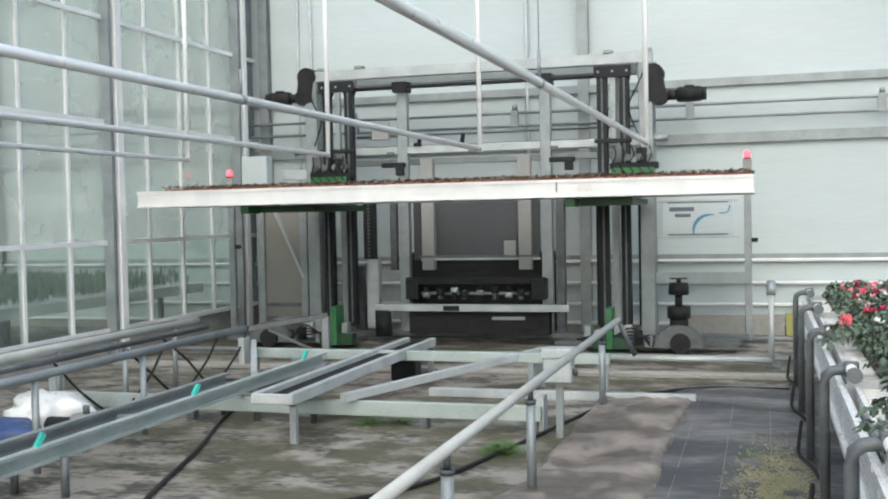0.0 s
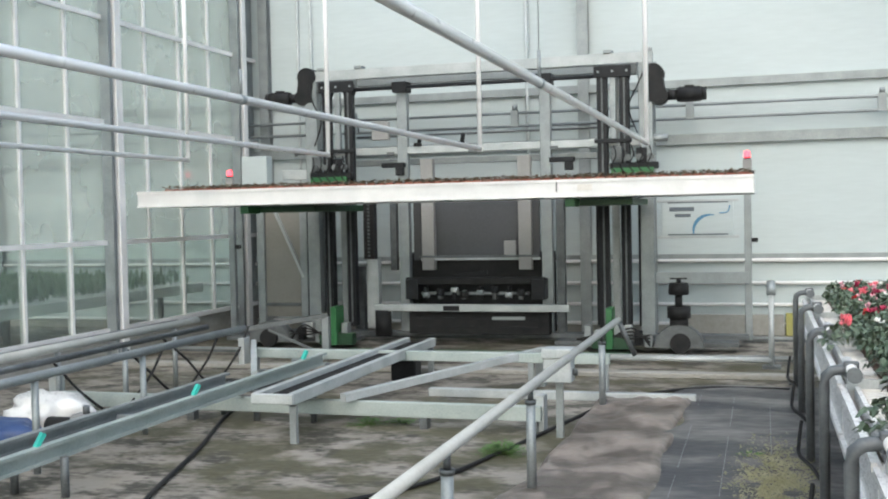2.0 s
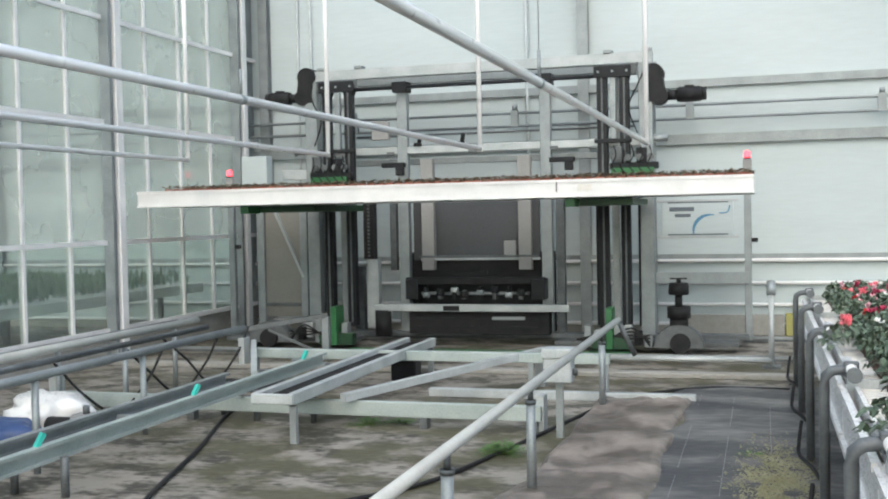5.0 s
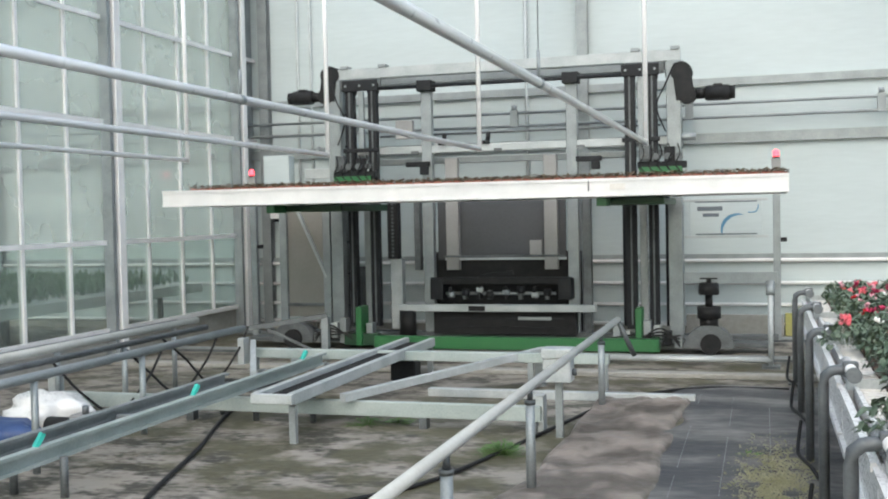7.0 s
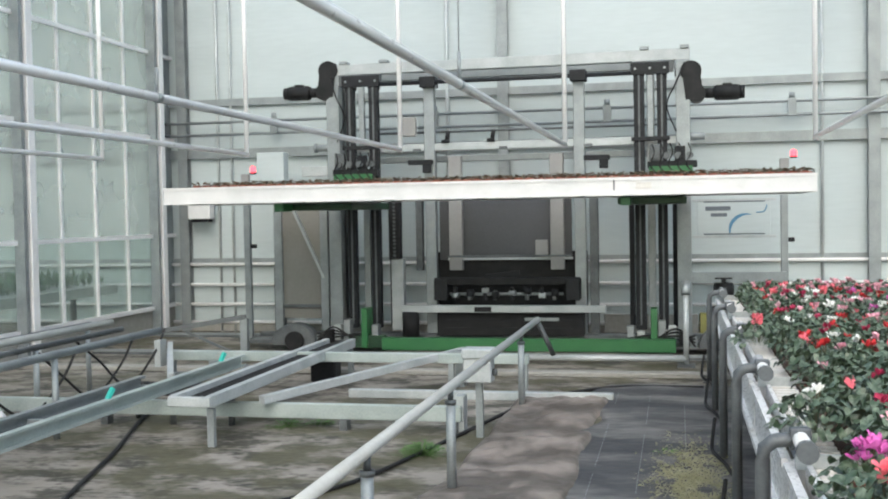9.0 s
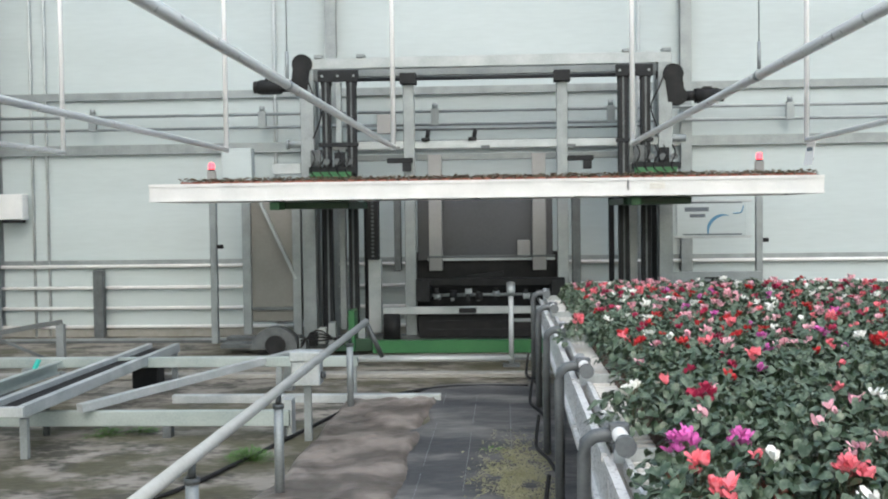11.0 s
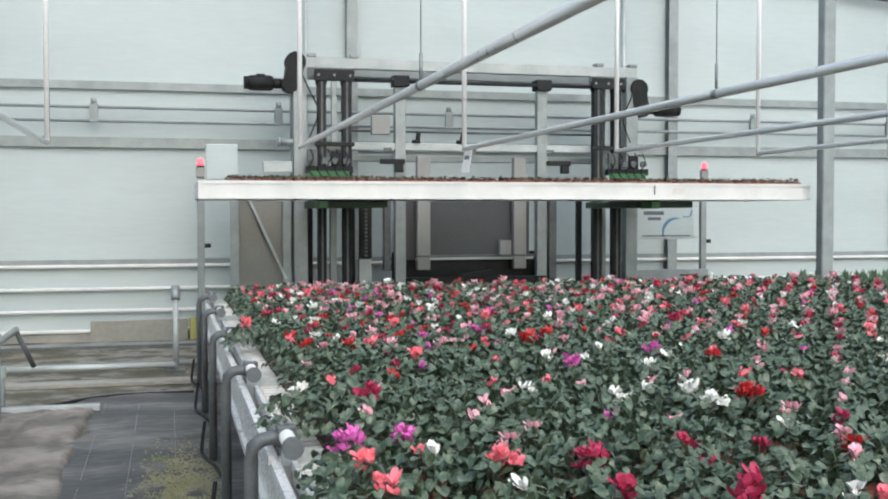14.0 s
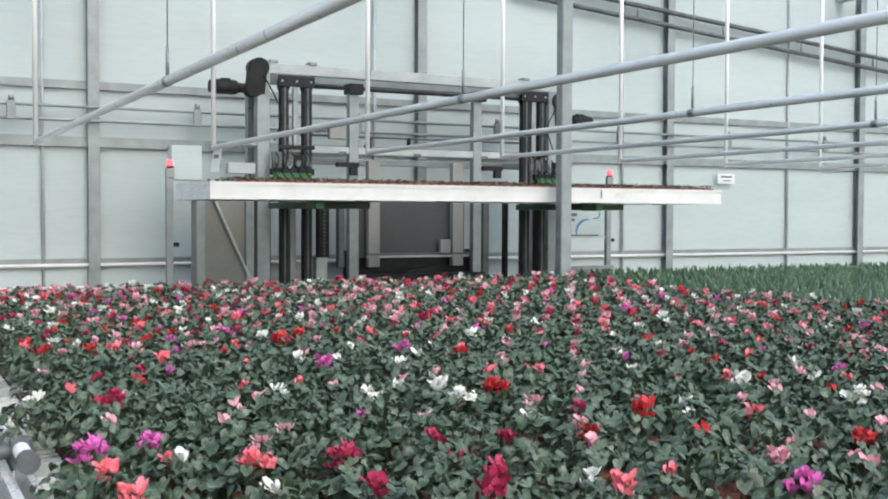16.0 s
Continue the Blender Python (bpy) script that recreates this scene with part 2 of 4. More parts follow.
def mesh_of(name, bm, mats):
    bmesh.ops.recalc_face_normals(bm, faces=bm.faces)
    me = bpy.data.meshes.new(name)
    bm.to_mesh(me)
    bm.free()
    for m in mats if isinstance(mats, (list, tuple)) else [mats]:
        me.materials.append(m)
    return me


def thing(name, label, category, group="", kind="", at=(0, 0, 0)):
    ob = new(name)
    ob.location = paced(at)
    return tagged(ob, label, category, group, kind)


def solid(name, bm, mats, label="", category="", group="", kind=""):
    return tagged(new(name, mesh_of(name, bm, mats)), label, category, group, kind)


def part(name, bm, mats, parent, label=""):
    ob = new(name, mesh_of(name, bm, mats))
    ob.parent = parent
    return tagged(ob, label)


def B(*a, bevel=0.0):
    return box(bmesh.new(), *a, bevel=bevel)


def T(a, b, r, n=12):
    return tube(bmesh.new(), a, b, r, n)


def curve_pts(pts, n=10):
    out = []
    for i in range(len(pts) - 1):
        p0, p1, p2, p3 = (Vector(pts[max(0, min(len(pts) - 1, i + k))]) for k in (-1, 0, 1, 2))
        for j in range(n):
            t = j / n
            out.append(0.5 * ((2 * p1) + (p2 - p0) * t + (2 * p0 - 5 * p1 + 4 * p2 - p3) * t * t + (3 * p1 - p0 - 3 * p2 + p3) * t ** 3))
    return out + [Vector(pts[-1])]


# ---- the hall ----
WALL_Y, LEFT_X, RIGHT_X, BACK_Y, EAVES = 16.5, -7.05, 24.0, -14.0, 5.6
NEXT_X = LEFT_X - 9.0
ground = solid("ground", B(-60, 60, -60, 60, -0.3, 0.0), M["concrete"], "stained concrete ground of the greenhouse", "ground", kind="structure")

wall = solid("wall_north", B(NEXT_X, RIGHT_X, WALL_Y, WALL_Y + 0.12, 0.14, EAVES), M["wall"], "white insulated end wall of the greenhouse", "wall", kind="structure")
part("plinth", B(NEXT_X, RIGHT_X, WALL_Y - 0.05, WALL_Y + 0.15, 0, 0.14), M["plinth"], wall, "bare concrete plinth")
for x in (-11.4, -6.80, -2.24, 2.35, 6.94, 11.5, 15.95, 20.5):
    bm = bmesh.new()
    box(bm, x - 0.07, x + 0.07, WALL_Y - 0.012, WALL_Y - 0.002, 0, EAVES)
    box(bm, x - 0.07, x + 0.07, WALL_Y - 0.15, WALL_Y - 0.14, 0, EAVES)
    box(bm, x - 0.006, x + 0.006, WALL_Y - 0.14, WALL_Y - 0.012, 0, EAVES)
    part("wall_post", bm, M["galv"], wall, "galvanised I-section post")
for z, h, d, m in ((3.20, 0.10, 0.06, "galv"), (2.49, 0.13, 0.07, "galv"), (0.99, 0.07, 0.05, "galv")):
    part("girt", B(NEXT_X, RIGHT_X, WALL_Y - 0.002 - d, WALL_Y - 0.002, z - h / 2, z + h / 2), M[m], wall, "galvanised horizontal girt")
for z in (2.915, 2.745):
    part("pipe", T((NEXT_X, WALL_Y - 0.22, z), (RIGHT_X, WALL_Y - 0.22, z), 0.02), M["galv"], wall, "grey heating pipe along the wall")
for z in (0.94, 0.655, 0.38, 0.13):
    part("pipe", T((NEXT_X, WALL_Y - 0.06, z), (RIGHT_X, WALL_Y - 0.06, z), 0.024), M["white"], wall, "white heating pipe along the wall")
x = -5.4
while x < 20:
    bm = bmesh.new()
    box(bm, x - 0.05, x + 0.05, WALL_Y - 0.26, WALL_Y - 0.19, 2.73, 2.95)
    tube(bm, (x, WALL_Y - 0.22, 2.95), (x, WALL_Y - 0.22, 3.02), 0.035)
    part("bracket", bm, M["galv"], wall, "pipe bracket")
    x += 2.26
for x, w in ((-3.0, 0.05), (6.22, 0.06), (-6.3, 0.035), (-6.1, 0.035), (1.75, 0.04), (10.6, 0.05), (14.2, 0.05)):
    part("conduit", T((x, WALL_Y - 0.04, 0.0), (x, WALL_Y - 0.04, EAVES), w / 2), M["galv_light"], wall, "vertical conduit")

# left side wall: glazing bars and hazy panes
side = solid("wall_west", B(LEFT_X - 0.1, LEFT_X + 0.02, BACK_Y, WALL_Y, 0, 0.35), M["plinth"], "glazed side wall on a low concrete base", "wall", kind="structure")
bars = [15.88 - 0.894 * i for i in range(33)]
for i, y in enumerate(bars):
    part("glazing_bar", B(LEFT_X - 0.03, LEFT_X + 0.03, y - 0.022, y + 0.022, 0.35, EAVES), M["white"], side)
    if i % 4 == 0:
        # each post stands between two profiles; dark strip imitates the shaded gap beside it
        part("wall_post", B(LEFT_X + 0.03, LEFT_X + 0.17, y - 0.075, y + 0.065, 0, EAVES, bevel=0.006), M["white"], side, "galvanised post")
        part("gap_strip", B(LEFT_X + 0.03, LEFT_X + 0.12, y - 0.13, y - 0.08, 0, EAVES), M["panel"], side, "dark strip standing in for the shaded gap beside the post")
        part("wall_post", B(LEFT_X + 0.03, LEFT_X + 0.15, y - 0.20, y - 0.135, 0, EAVES), M["galv"], side)
for z in (0.38, 1.36, 2.70, 3.85, 5.0):
    part("transom", B(LEFT_X + 0.03, LEFT_X + 0.07, BACK_Y, WALL_Y, z - 0.026, z + 0.026), M["white"], side)
part("corner_sheet", B(LEFT_X - 0.02, LEFT_X + 0.02, bars[0] + 0.025, WALL_Y - 0.004, 0.35, EAVES), M["galv"], side, "grey corner sheet")
for i in range(len(bars) - 1):
    for z0, z1, m in ((0.35, 1.34, "low_glass"), (1.38, EAVES, "side_glass")):
        p = part("pane", B(LEFT_X - 0.004, LEFT_X + 0.004, bars[i + 1] + 0.022, bars[i] - 0.022, z0, z1), M[m], side)
        p.visible_shadow = False

# glazed walls that close the hall behind and to the right
def glazed(name, along_x, at, a, b, label):
    w = thing(name, label, "wall", kind="structure")
    def slab(u0, u1, t, z0, z1):
        return B(u0, u1, at - t, at + t, z0, z1) if along_x else B(at - t, at + t, u0, u1, z0, z1)
    part("base", slab(a, b, 0.08, 0, 0.4), M["plinth"], w)
    n = int((b - a) / 1.5)
    for i in range(n + 1):
        u = a + (b - a) * i / n
        part("glazing_bar", slab(u - 0.03, u + 0.03, 0.03, 0.4, EAVES), M["galv_light"], w)
        if i < n:
            p = part("pane", slab(u + 0.03, u + (b - a) / n - 0.03, 0.004, 0.4, EAVES), M["roof_glass"], w)
            p.visible_shadow = False


glazed("wall_east", False, RIGHT_X, BACK_Y, WALL_Y, "glazed side wall")
glazed("wall_west_outer", False, NEXT_X, BACK_Y, WALL_Y, "glazed outer side wall of the next bay")
glazed("wall_south", True, BACK_Y, NEXT_X, RIGHT_X, "glazed wall behind the path")

PIPE_Y, PIPE_Z = 12.0, 2.235
bm = bmesh.new()
x = NEXT_X
while x < RIGHT_X - 0.1:
    x1 = min(x + 4.5, RIGHT_X)
    vs = [bm.verts.new((px, py * DEPTH, pz)) for py in (WALL_Y + 0.02, WALL_Y + 0.1) for px, pz in ((x, EAVES), (x1, EAVES), ((x + x1) / 2, EAVES + 0.9))]
    for f in ((0, 1, 2), (5, 4, 3), (0, 3, 4, 1), (1, 4, 5, 2), (2, 5, 3, 0)):
        bm.faces.new([vs[i] for i in f])
    x = x1
part("gable", bm, M["wall"], wall, "white gable sheets over the end wall")
# glass roof in ridges that run away from the path
roof = thing("ceiling", "glass greenhouse roof on galvanised gutters", "roof", kind="structure")
bm, bs = bmesh.new(), bmesh.new()
x = NEXT_X
while x < RIGHT_X - 0.1:
    x1 = min(x + 4.5, RIGHT_X)
    xm = (x + x1) / 2
    for a, b, za, zb in ((x, xm, EAVES, EAVES + 0.9), (xm, x1, EAVES + 0.9, EAVES)):
        vs = [bm.verts.new(paced(p)) for p in ((a, BACK_Y, za), (b, BACK_Y, zb), (b, WALL_Y + 0.12, zb), (a, WALL_Y + 0.12, za))]
        bm.faces.new(vs)
        for k in range(24):
            y = BACK_Y + (WALL_Y - BACK_Y) * (k + 0.5) / 24
            strut(bs, (a, y, za - 0.02), (b, y, zb - 0.02), 0.03, 0.04)
    box(bs, x - 0.1, x + 0.1, BACK_Y, WALL_Y, EAVES - 0.12, EAVES - 0.03)
    box(bs, xm - 0.03, xm + 0.03, BACK_Y, WALL_Y, EAVES + 0.86, EAVES + 0.9)
    x = x1
for y in (1.2, 6.1, PIPE_Y):
    box(bs, LEFT_X, RIGHT_X, y - 0.04, y + 0.04, EAVES - 0.2, EAVES - 0.1)
glass = part("roof_glass", bm, M["roof_glass"], roof)
glass.visible_shadow = False
part("roof_frame", bs, M["galv_light"], roof)

# overhead white heating pipes, each with its riser and hanging wire
for i, x in enumerate((-5.90, -4.28, -2.67, -1.05, 1.22, 2.84, 4.46, 6.08, 7.69, 9.31, 10.93)):
    hp = thing("overhead_pipe", "white painted overhead heating pipe with an upright riser", "pipe", "overhead heating pipes")
    part("run", T((x, -6, PIPE_Z), (x, PIPE_Y, PIPE_Z), 0.024), M["pipe_white"], hp)
    bm = tube(bmesh.new(), (x, PIPE_Y, PIPE_Z - 0.026), (x, PIPE_Y, EAVES - 0.19), 0.0235)
    part("riser", bm, M["pipe_white"], hp)
    for y in (1.2, 6.1):
        bm = tube(bmesh.new(), (x, y - 0.03, PIPE_Z), (x, y + 0.03, PIPE_Z), 0.027)
        tube(bm, (x, y, PIPE_Z + 0.03), (x, y, PIPE_Z + 0.16), 0.009)
        tube(bm, (x, y, PIPE_Z + 0.16), (x, y, EAVES - 0.19), 0.003, 6)
        part("hanger", bm, M["galv"], hp, "thin wire hanger with a turnbuckle")

# free-standing column at the end of the flower tables
solid("column", B(7.01, 7.16, 12.25, 12.4, 0, EAVES, bevel=0.012), M["galv"], "square galvanised column at the end of the flower tables", "column", kind="structure")
# ---- the travelling lift that carries a planted table ----
TRAVEL = [(0.0, 0.0), (4.5, 0.0), (5.6, 0.0), (6.5, 0.16), (7.0, 0.33), (7.5, 0.53), (8.0, 0.78), (8.5, 1.05), (11.0, 3.23), (11.5, 3.79),
          (12.0, 4.45), (12.5, 5.08), (13.0, 5.76), (13.5, 6.41), (14.0, 7.11), (14.5, 7.78), (15.0, 8.50), (15.5, 9.20), (16.0, 9.76)]


base_beam = None


def lift():
    m = thing("bench_lift", "galvanised travelling bench lift with dark motors", "lift machine")
    Y = 15.1

    def col(name, x0, x1, y0, y1, z0, z1, mat, label="", bevel=0.006, under=None):
        return part(name, B(x0, x1, y0, y1, z0, z1, bevel=bevel), M[mat], under or m, label)

    def rod(name, a, b, r, mat, label="", under=None):
        return part(name, T(a, b, r), M[mat], under or m, label)

    def ell(name, x0, x1, y0, y1, z0, z1, t, mat, label=""):
        """A C-section mast: a back and two flanges."""
        bm = bmesh.new()
        box(bm, x0, x1, y1 - t, y1, z0, z1)
        box(bm, x0, x0 + t, y0, y1 - t, z0, z1)
        box(bm, x1 - t, x1, y0, y1 - t, z0, z1)
        p = part(name, bm, M[mat], m, label)
        for k in range(int((z1 - z0) / 0.42)):
            z = z0 + 0.3 + 0.42 * k
            part("bolt", T((x0 + 0.03, y0 - 0.012, z), (x0 + 0.03, y0, z), 0.012, 8), M["dark"], p)
        return p
    # masts, front and rear
    for x0, x1 in ((-5.57, -5.41), (-1.40, -1.24)):
        col("mast", x0, x1, Y - 0.1, Y + 0.06, 0.12, 3.34, "galv", "galvanised box mast")
        ell("rear_mast", x0 + 0.02, x1 - 0.02, Y + 0.45, Y + 0.57, 0.12, 3.3, 0.02, "galv", "rear galvanised mast")
    for x0, x1, z1 in ((-4.36, -4.23, 3.14), (-2.57, -2.44, 3.14)):
        col("mast", x0, x1, Y - 0.06, Y + 0.06, 0.12, z1, "galv", "slim galvanised mast")
        col("mast_cap", x0 - 0.03, x1 + 0.03, Y - 0.16, Y + 0.08, 3.14, 3.27, "dark", "dark bearing block")
    col("mast", -2.40, -2.30, Y - 0.02, Y + 0.1, 0.12, 1.95, "galv_dark", "dark side mast")
    col("mast", -4.49, -4.41, Y - 0.02, Y + 0.1, 0.9, 1.95, "galv_dark", "dark side mast")
    for x0, x1, mt in ((-5.30, -5.20, "dark"), (-5.01, -4.90, "dark"), (-1.87, -1.75, "dark"), (-1.61, -1.50, "dark")):
        g = col("guide", x0, x1, Y - 0.2, Y - 0.08, 0.2, 3.28, mt, "dark lifting guide")
        xm = (x0 + x1) / 2
        col("strap", xm - 0.01, xm + 0.01, Y - 0.208, Y - 0.2, 0.25, 3.24, "galv_dark", "grey lifting strap", 0, g)
        part("pulley", T((xm - 0.06, Y - 0.13, 3.2), (xm + 0.06, Y - 0.13, 3.2), 0.075, 16), M["black"], g)
    col("guide", -5.14, -5.06, Y - 0.04, Y + 0.06, 0.2, 1.95, "galv", "pale guide strip")
    for x0 in (-5.38, -4.87):
        col("guide", x0, x0 + 0.06, Y + 0.2, Y + 0.3, 0.2, 1.95, "dark", "dark rear guide")
    for x0 in (-1.95, -1.45):
        col("guide", x0, x0 + 0.06, Y + 0.2, Y + 0.3, 0.2, 1.95, "dark", "dark rear guide")
    col("guide", -1.73, -1.64, Y - 0.02, Y + 0.06, 0.2, 3.2, "galv_light", "pale guide strip")
    ch = col("drag_chain", -4.80, -4.66, Y - 0.16, Y - 0.02, 1.05, 1.92, "black", "black cable drag chain")
    for k in range(18):
        z = 1.08 + k * 0.046
        col("link", -4.745, -4.715, Y - 0.172, Y - 0.16, z, z + 0.026, "galv_dark", "", 0, ch)
    col("channel", -4.80, -4.65, Y - 0.05, Y + 0.1, 0.16, 1.05, "galv_light", "galvanised cable channel")
    # beams
    tb = col("top_beam", -5.46, -1.24, Y - 0.07, Y + 0.07, 3.34, 3.47, "galv_light", "galvanised top beam")
    for x in (-5.35, -4.85, -1.75, -1.3):
        col("bracket", x - 0.05, x + 0.05, Y - 0.09, Y + 0.09, 3.47, 3.51, "galv", "", 0.004, tb)
    col("head_plate", -5.47, -4.88, Y - 0.08, Y - 0.02, 3.20, 3.34, "galv_dark", "dark head plate")
    col("head_plate", -1.88, -1.42, Y - 0.08, Y - 0.02, 3.20, 3.34, "galv_dark", "dark head plate")
    col("top_beam", -5.46, -1.24, Y + 0.46, Y + 0.57, 3.3, 3.4, "galv", "rear top beam")
    cb = col("cross_beam", -5.2, -1.3, Y - 0.05, Y + 0.05, 2.37, 2.46, "galv_light", "galvanised cross beam")
    col("cross_beam", -5.2, -1.3, Y + 0.44, Y + 0.54, 2.25, 2.33, "galv", "rear cross beam")
    for x in (-4.45, -3.4, -2.4):
        col("clip", x - 0.05, x + 0.05, Y - 0.062, Y - 0.05, 2.36, 2.40, "galv_dark", "", 0.0, cb)
    rod("shaft", (-5.0, Y - 0.13, 3.2), (-1.5, Y - 0.13, 3.2), 0.024, "dark", "dark drive shaft")
    rod("shaft", (-5.0, Y + 0.3, 2.62), (-1.5, Y + 0.3, 2.62), 0.014, "galv_dark")
    col("junction_box", -4.66, -4.44, Y - 0.18, Y - 0.08, 2.55, 2.78, "beige_light", "pale junction box")
    for x in (-4.1, -3.55):
        bm = tube(bmesh.new(), (x, Y - 0.04, 2.46), (x, Y - 0.04, 2.5), 0.05)
        tube(bm, (x + 0.02, Y - 0.04, 2.5), (x + 0.035, Y - 0.04, 2.6), 0.026)
        part("sensor", bm, M["black"], m, "small black sensor")
    # dark plates that bridge the guides at the head and foot of the free span
    for x0, x1 in ((-5.34, -4.87), (-1.90, -1.47)):
        hp = col("guide_head", x0, x1, Y - 0.222, Y - 0.209, 3.17, 3.31, "dark", "dark plate across the guide heads")
        for x in (x0 + 0.05, (x0 + x1) / 2, x1 - 0.05):
            part("bolt", T((x, Y - 0.234, 3.24), (x, Y - 0.222, 3.24), 0.014, 8), M["galv"], hp)
        col("guide_foot", x0, x1, Y - 0.222, Y - 0.209, 2.40, 2.45, "dark", "dark plate across the guides")
        col("spacer", (x0 + x1) / 2 - 0.035, (x0 + x1) / 2 + 0.035, Y - 0.19, Y - 0.12, 2.45, 3.17, "galv", "galvanised spacer bar")
    for a, b in ((-5.5, -5.3), (-1.3, -1.5)):
        part("cable", sweep(bmesh.new(), curve_pts([(a, Y - 0.14, 3.3), ((a + b) / 2, Y - 0.26, 3.05), (b, Y - 0.25, 2.8), ((a + b) / 2, Y - 0.24, 2.5)], 6), 0.009, 6), M["black"], m, "thin black motor cable")
    # carriage under the cross beam
    for x0 in (-5.45, -1.72):
        cr = col("carriage", x0, x0 + 0.55, Y - 0.3, Y - 0.21, 2.08, 2.16, "dark", "dark lifting carriage")
        col("carriage_plate", x0 + 0.02, x0 + 0.14, Y - 0.28, Y - 0.22, 2.16, 2.36, "galv_dark", "", 0.005, cr)
        col("carriage_plate", x0 + 0.3, x0 + 0.42, Y - 0.28, Y - 0.22, 2.0, 2.33, "dark", "", 0.005, cr)
        col("green_block", x0 + 0.02, x0 + 0.5, Y - 0.34, Y - 0.3, 2.03, 2.1, "green", "green painted block", 0.004, cr)
        for k in range(4):
            rod("roller", (x0 + 0.08 + 0.13 * k, Y - 0.34, 2.22), (x0 + 0.08 + 0.13 * k, Y - 0.29, 2.22), 0.04, "galv_dark", "", cr)
        for k in range(5):
            a = x0 + 0.05 + 0.1 * k
            part("cable", sweep(bmesh.new(), curve_pts([(a, Y - 0.32, 2.36), (a + 0.03, Y - 0.36, 2.25), (a - 0.02, Y - 0.35, 2.12), (a + 0.05, Y - 0.33, 2.02)], 5), 0.008, 6), M["black"], cr)
    for x in (-4.55, -2.45):
        col("latch", x, x + 0.3, Y - 0.14, Y - 0.06, 2.2, 2.26, "dark", "dark latch arm")
        col("latch", x + 0.18, x + 0.28, Y - 0.14, Y - 0.06, 2.1, 2.2, "dark")
    for x in (-5.62, -1.2):
        bm = tube(bmesh.new(), (x - 0.1, Y - 0.02, 2.45), (x + 0.12, Y - 0.02, 2.45), 0.045)
        tube(bm, (x - 0.13, Y - 0.02, 2.45), (x - 0.1, Y - 0.02, 2.45), 0.06)
        part("bearing", bm, M["galv"], m, "round bearing housing")
    # forks under the carried table
    for x0, x1 in ((-5.46, -4.78), (-1.98, -1.30)):
        col("fork", x0, x1, 13.1, Y - 0.2, 1.66, 1.735, "green_dark", "dark green lifting fork")
    for x in (-5.5, -1.9):
        col("fork_tip", x - 0.04, x + 0.06, 12.75, 13.1, 1.65, 1.738, "green", "green fork tip")
    # dark bay with its shuttle
    col("back_panel", -4.22, -2.62, Y + 0.12, Y + 0.16, 1.02, 2.0, "panel", "dark grey sheet panel")
    for x0, x1 in ((-4.08, -3.92), (-2.86, -2.70)):
        col("upright", x0, x1, Y - 0.02, Y + 0.1, 0.9, 2.3, "beige_light", "pale upright")
    col("junction_box", -3.04, -2.89, Y - 0.02, Y + 0.06, 1.05, 1.26, "beige_light", "white junction box")
    sh = col("shuttle", -4.22, -2.5, Y - 0.3, Y - 0.22, 0.735, 0.82, "black", "black shuttle with its drive")
    col("rail", -4.1, -2.6, Y + 0.0, Y + 0.03, 1.02, 1.05, "galv_light", "", 0.003, sh)
    col("rail", -4.1, -2.6, Y - 0.1, Y - 0.07, 1.06, 1.085, "galv_dark", "", 0.003, sh)
    for x0 in (-4.22, -2.66):
        col("side_plate", x0, x0 + 0.16, Y - 0.32, Y + 0.1, 0.55, 0.80, "dark", "", 0.006, sh)
    for k, x in enumerate((-3.98, -3.8, -3.62, -3.5, -3.3, -3.12, -2.95, -2.8)):
        rod("wheel", (x - 0.03, Y - 0.26, 0.605 + 0.03 * (k % 3)), (x + 0.05, Y - 0.26, 0.605 + 0.03 * (k % 3)), 0.035 + 0.012 * (k % 2), ("galv", "dark", "galv_light", "black")[k % 4], "", sh)
        col("mount", x - 0.02, x + 0.02, Y - 0.28, Y - 0.16, 0.55, 0.70 - 0.04 * (k % 2), ("dark", "galv_dark")[k % 2], "", 0.003, sh)
    col("back_plate", -4.36, -2.44, Y + 0.17, Y + 0.19, 0.13, 1.12, "black", "", 0.0, sh)
    rod("axle", (-4.05, Y - 0.2, 0.62), (-2.7, Y - 0.2, 0.62), 0.02, "galv", "", sh)
    part("hook", strut(bmesh.new(), (-3.62, Y - 0.26, 0.83), (-3.2, Y - 0.26, 0.88), 0.03, 0.05), M["dark"], sh)
    rb = col("carriage_beam", -4.60, -2.2, Y - 0.42, Y - 0.32, 0.41, 0.495, "galv_light", "galvanised carriage beam")
    col("plate", -3.72, -3.52, Y - 0.43, Y - 0.42, 0.42, 0.48, "black", "", 0.0, rb)
    bx = col("drive_box", -4.2, -2.46, Y - 0.25, Y + 0.2, 0.12, 0.43, "black", "black drive box")
    for z in (0.2, 0.3, 0.38):
        col("slat", -4.1, -2.6, Y - 0.262, Y - 0.25, z, z + 0.02, "dark", "", 0.002, bx)
    col("slat", -3.15, -2.75, Y - 0.27, Y - 0.262, 0.3, 0.34, "galv", "", 0.002, bx)
    bm = tube(bmesh.new(), (-4.5, Y - 0.36, 0.1), (-4.5, Y - 0.36, 0.42), 0.1)
    part("motor", bm, M["black"], m, "black upright motor")
    # cabinet with brace
    cab = col("cabinet", -6.27, -5.62, Y + 0.0, Y + 0.4, 0.30, 1.95, "beige", "beige sheet-steel cabinet")
    for x0, x1 in ((-6.30, -6.20), (-5.70, -5.60)):
        col("frame_post", x0, x1, Y - 0.06, Y + 0.0, 0.15, 1.95, "galv", "", 0.004, cab)
    col("frame_rail", -6.2, -5.7, Y - 0.05, Y + 0.0, 0.44, 0.48, "galv_dark", "", 0.003, cab)
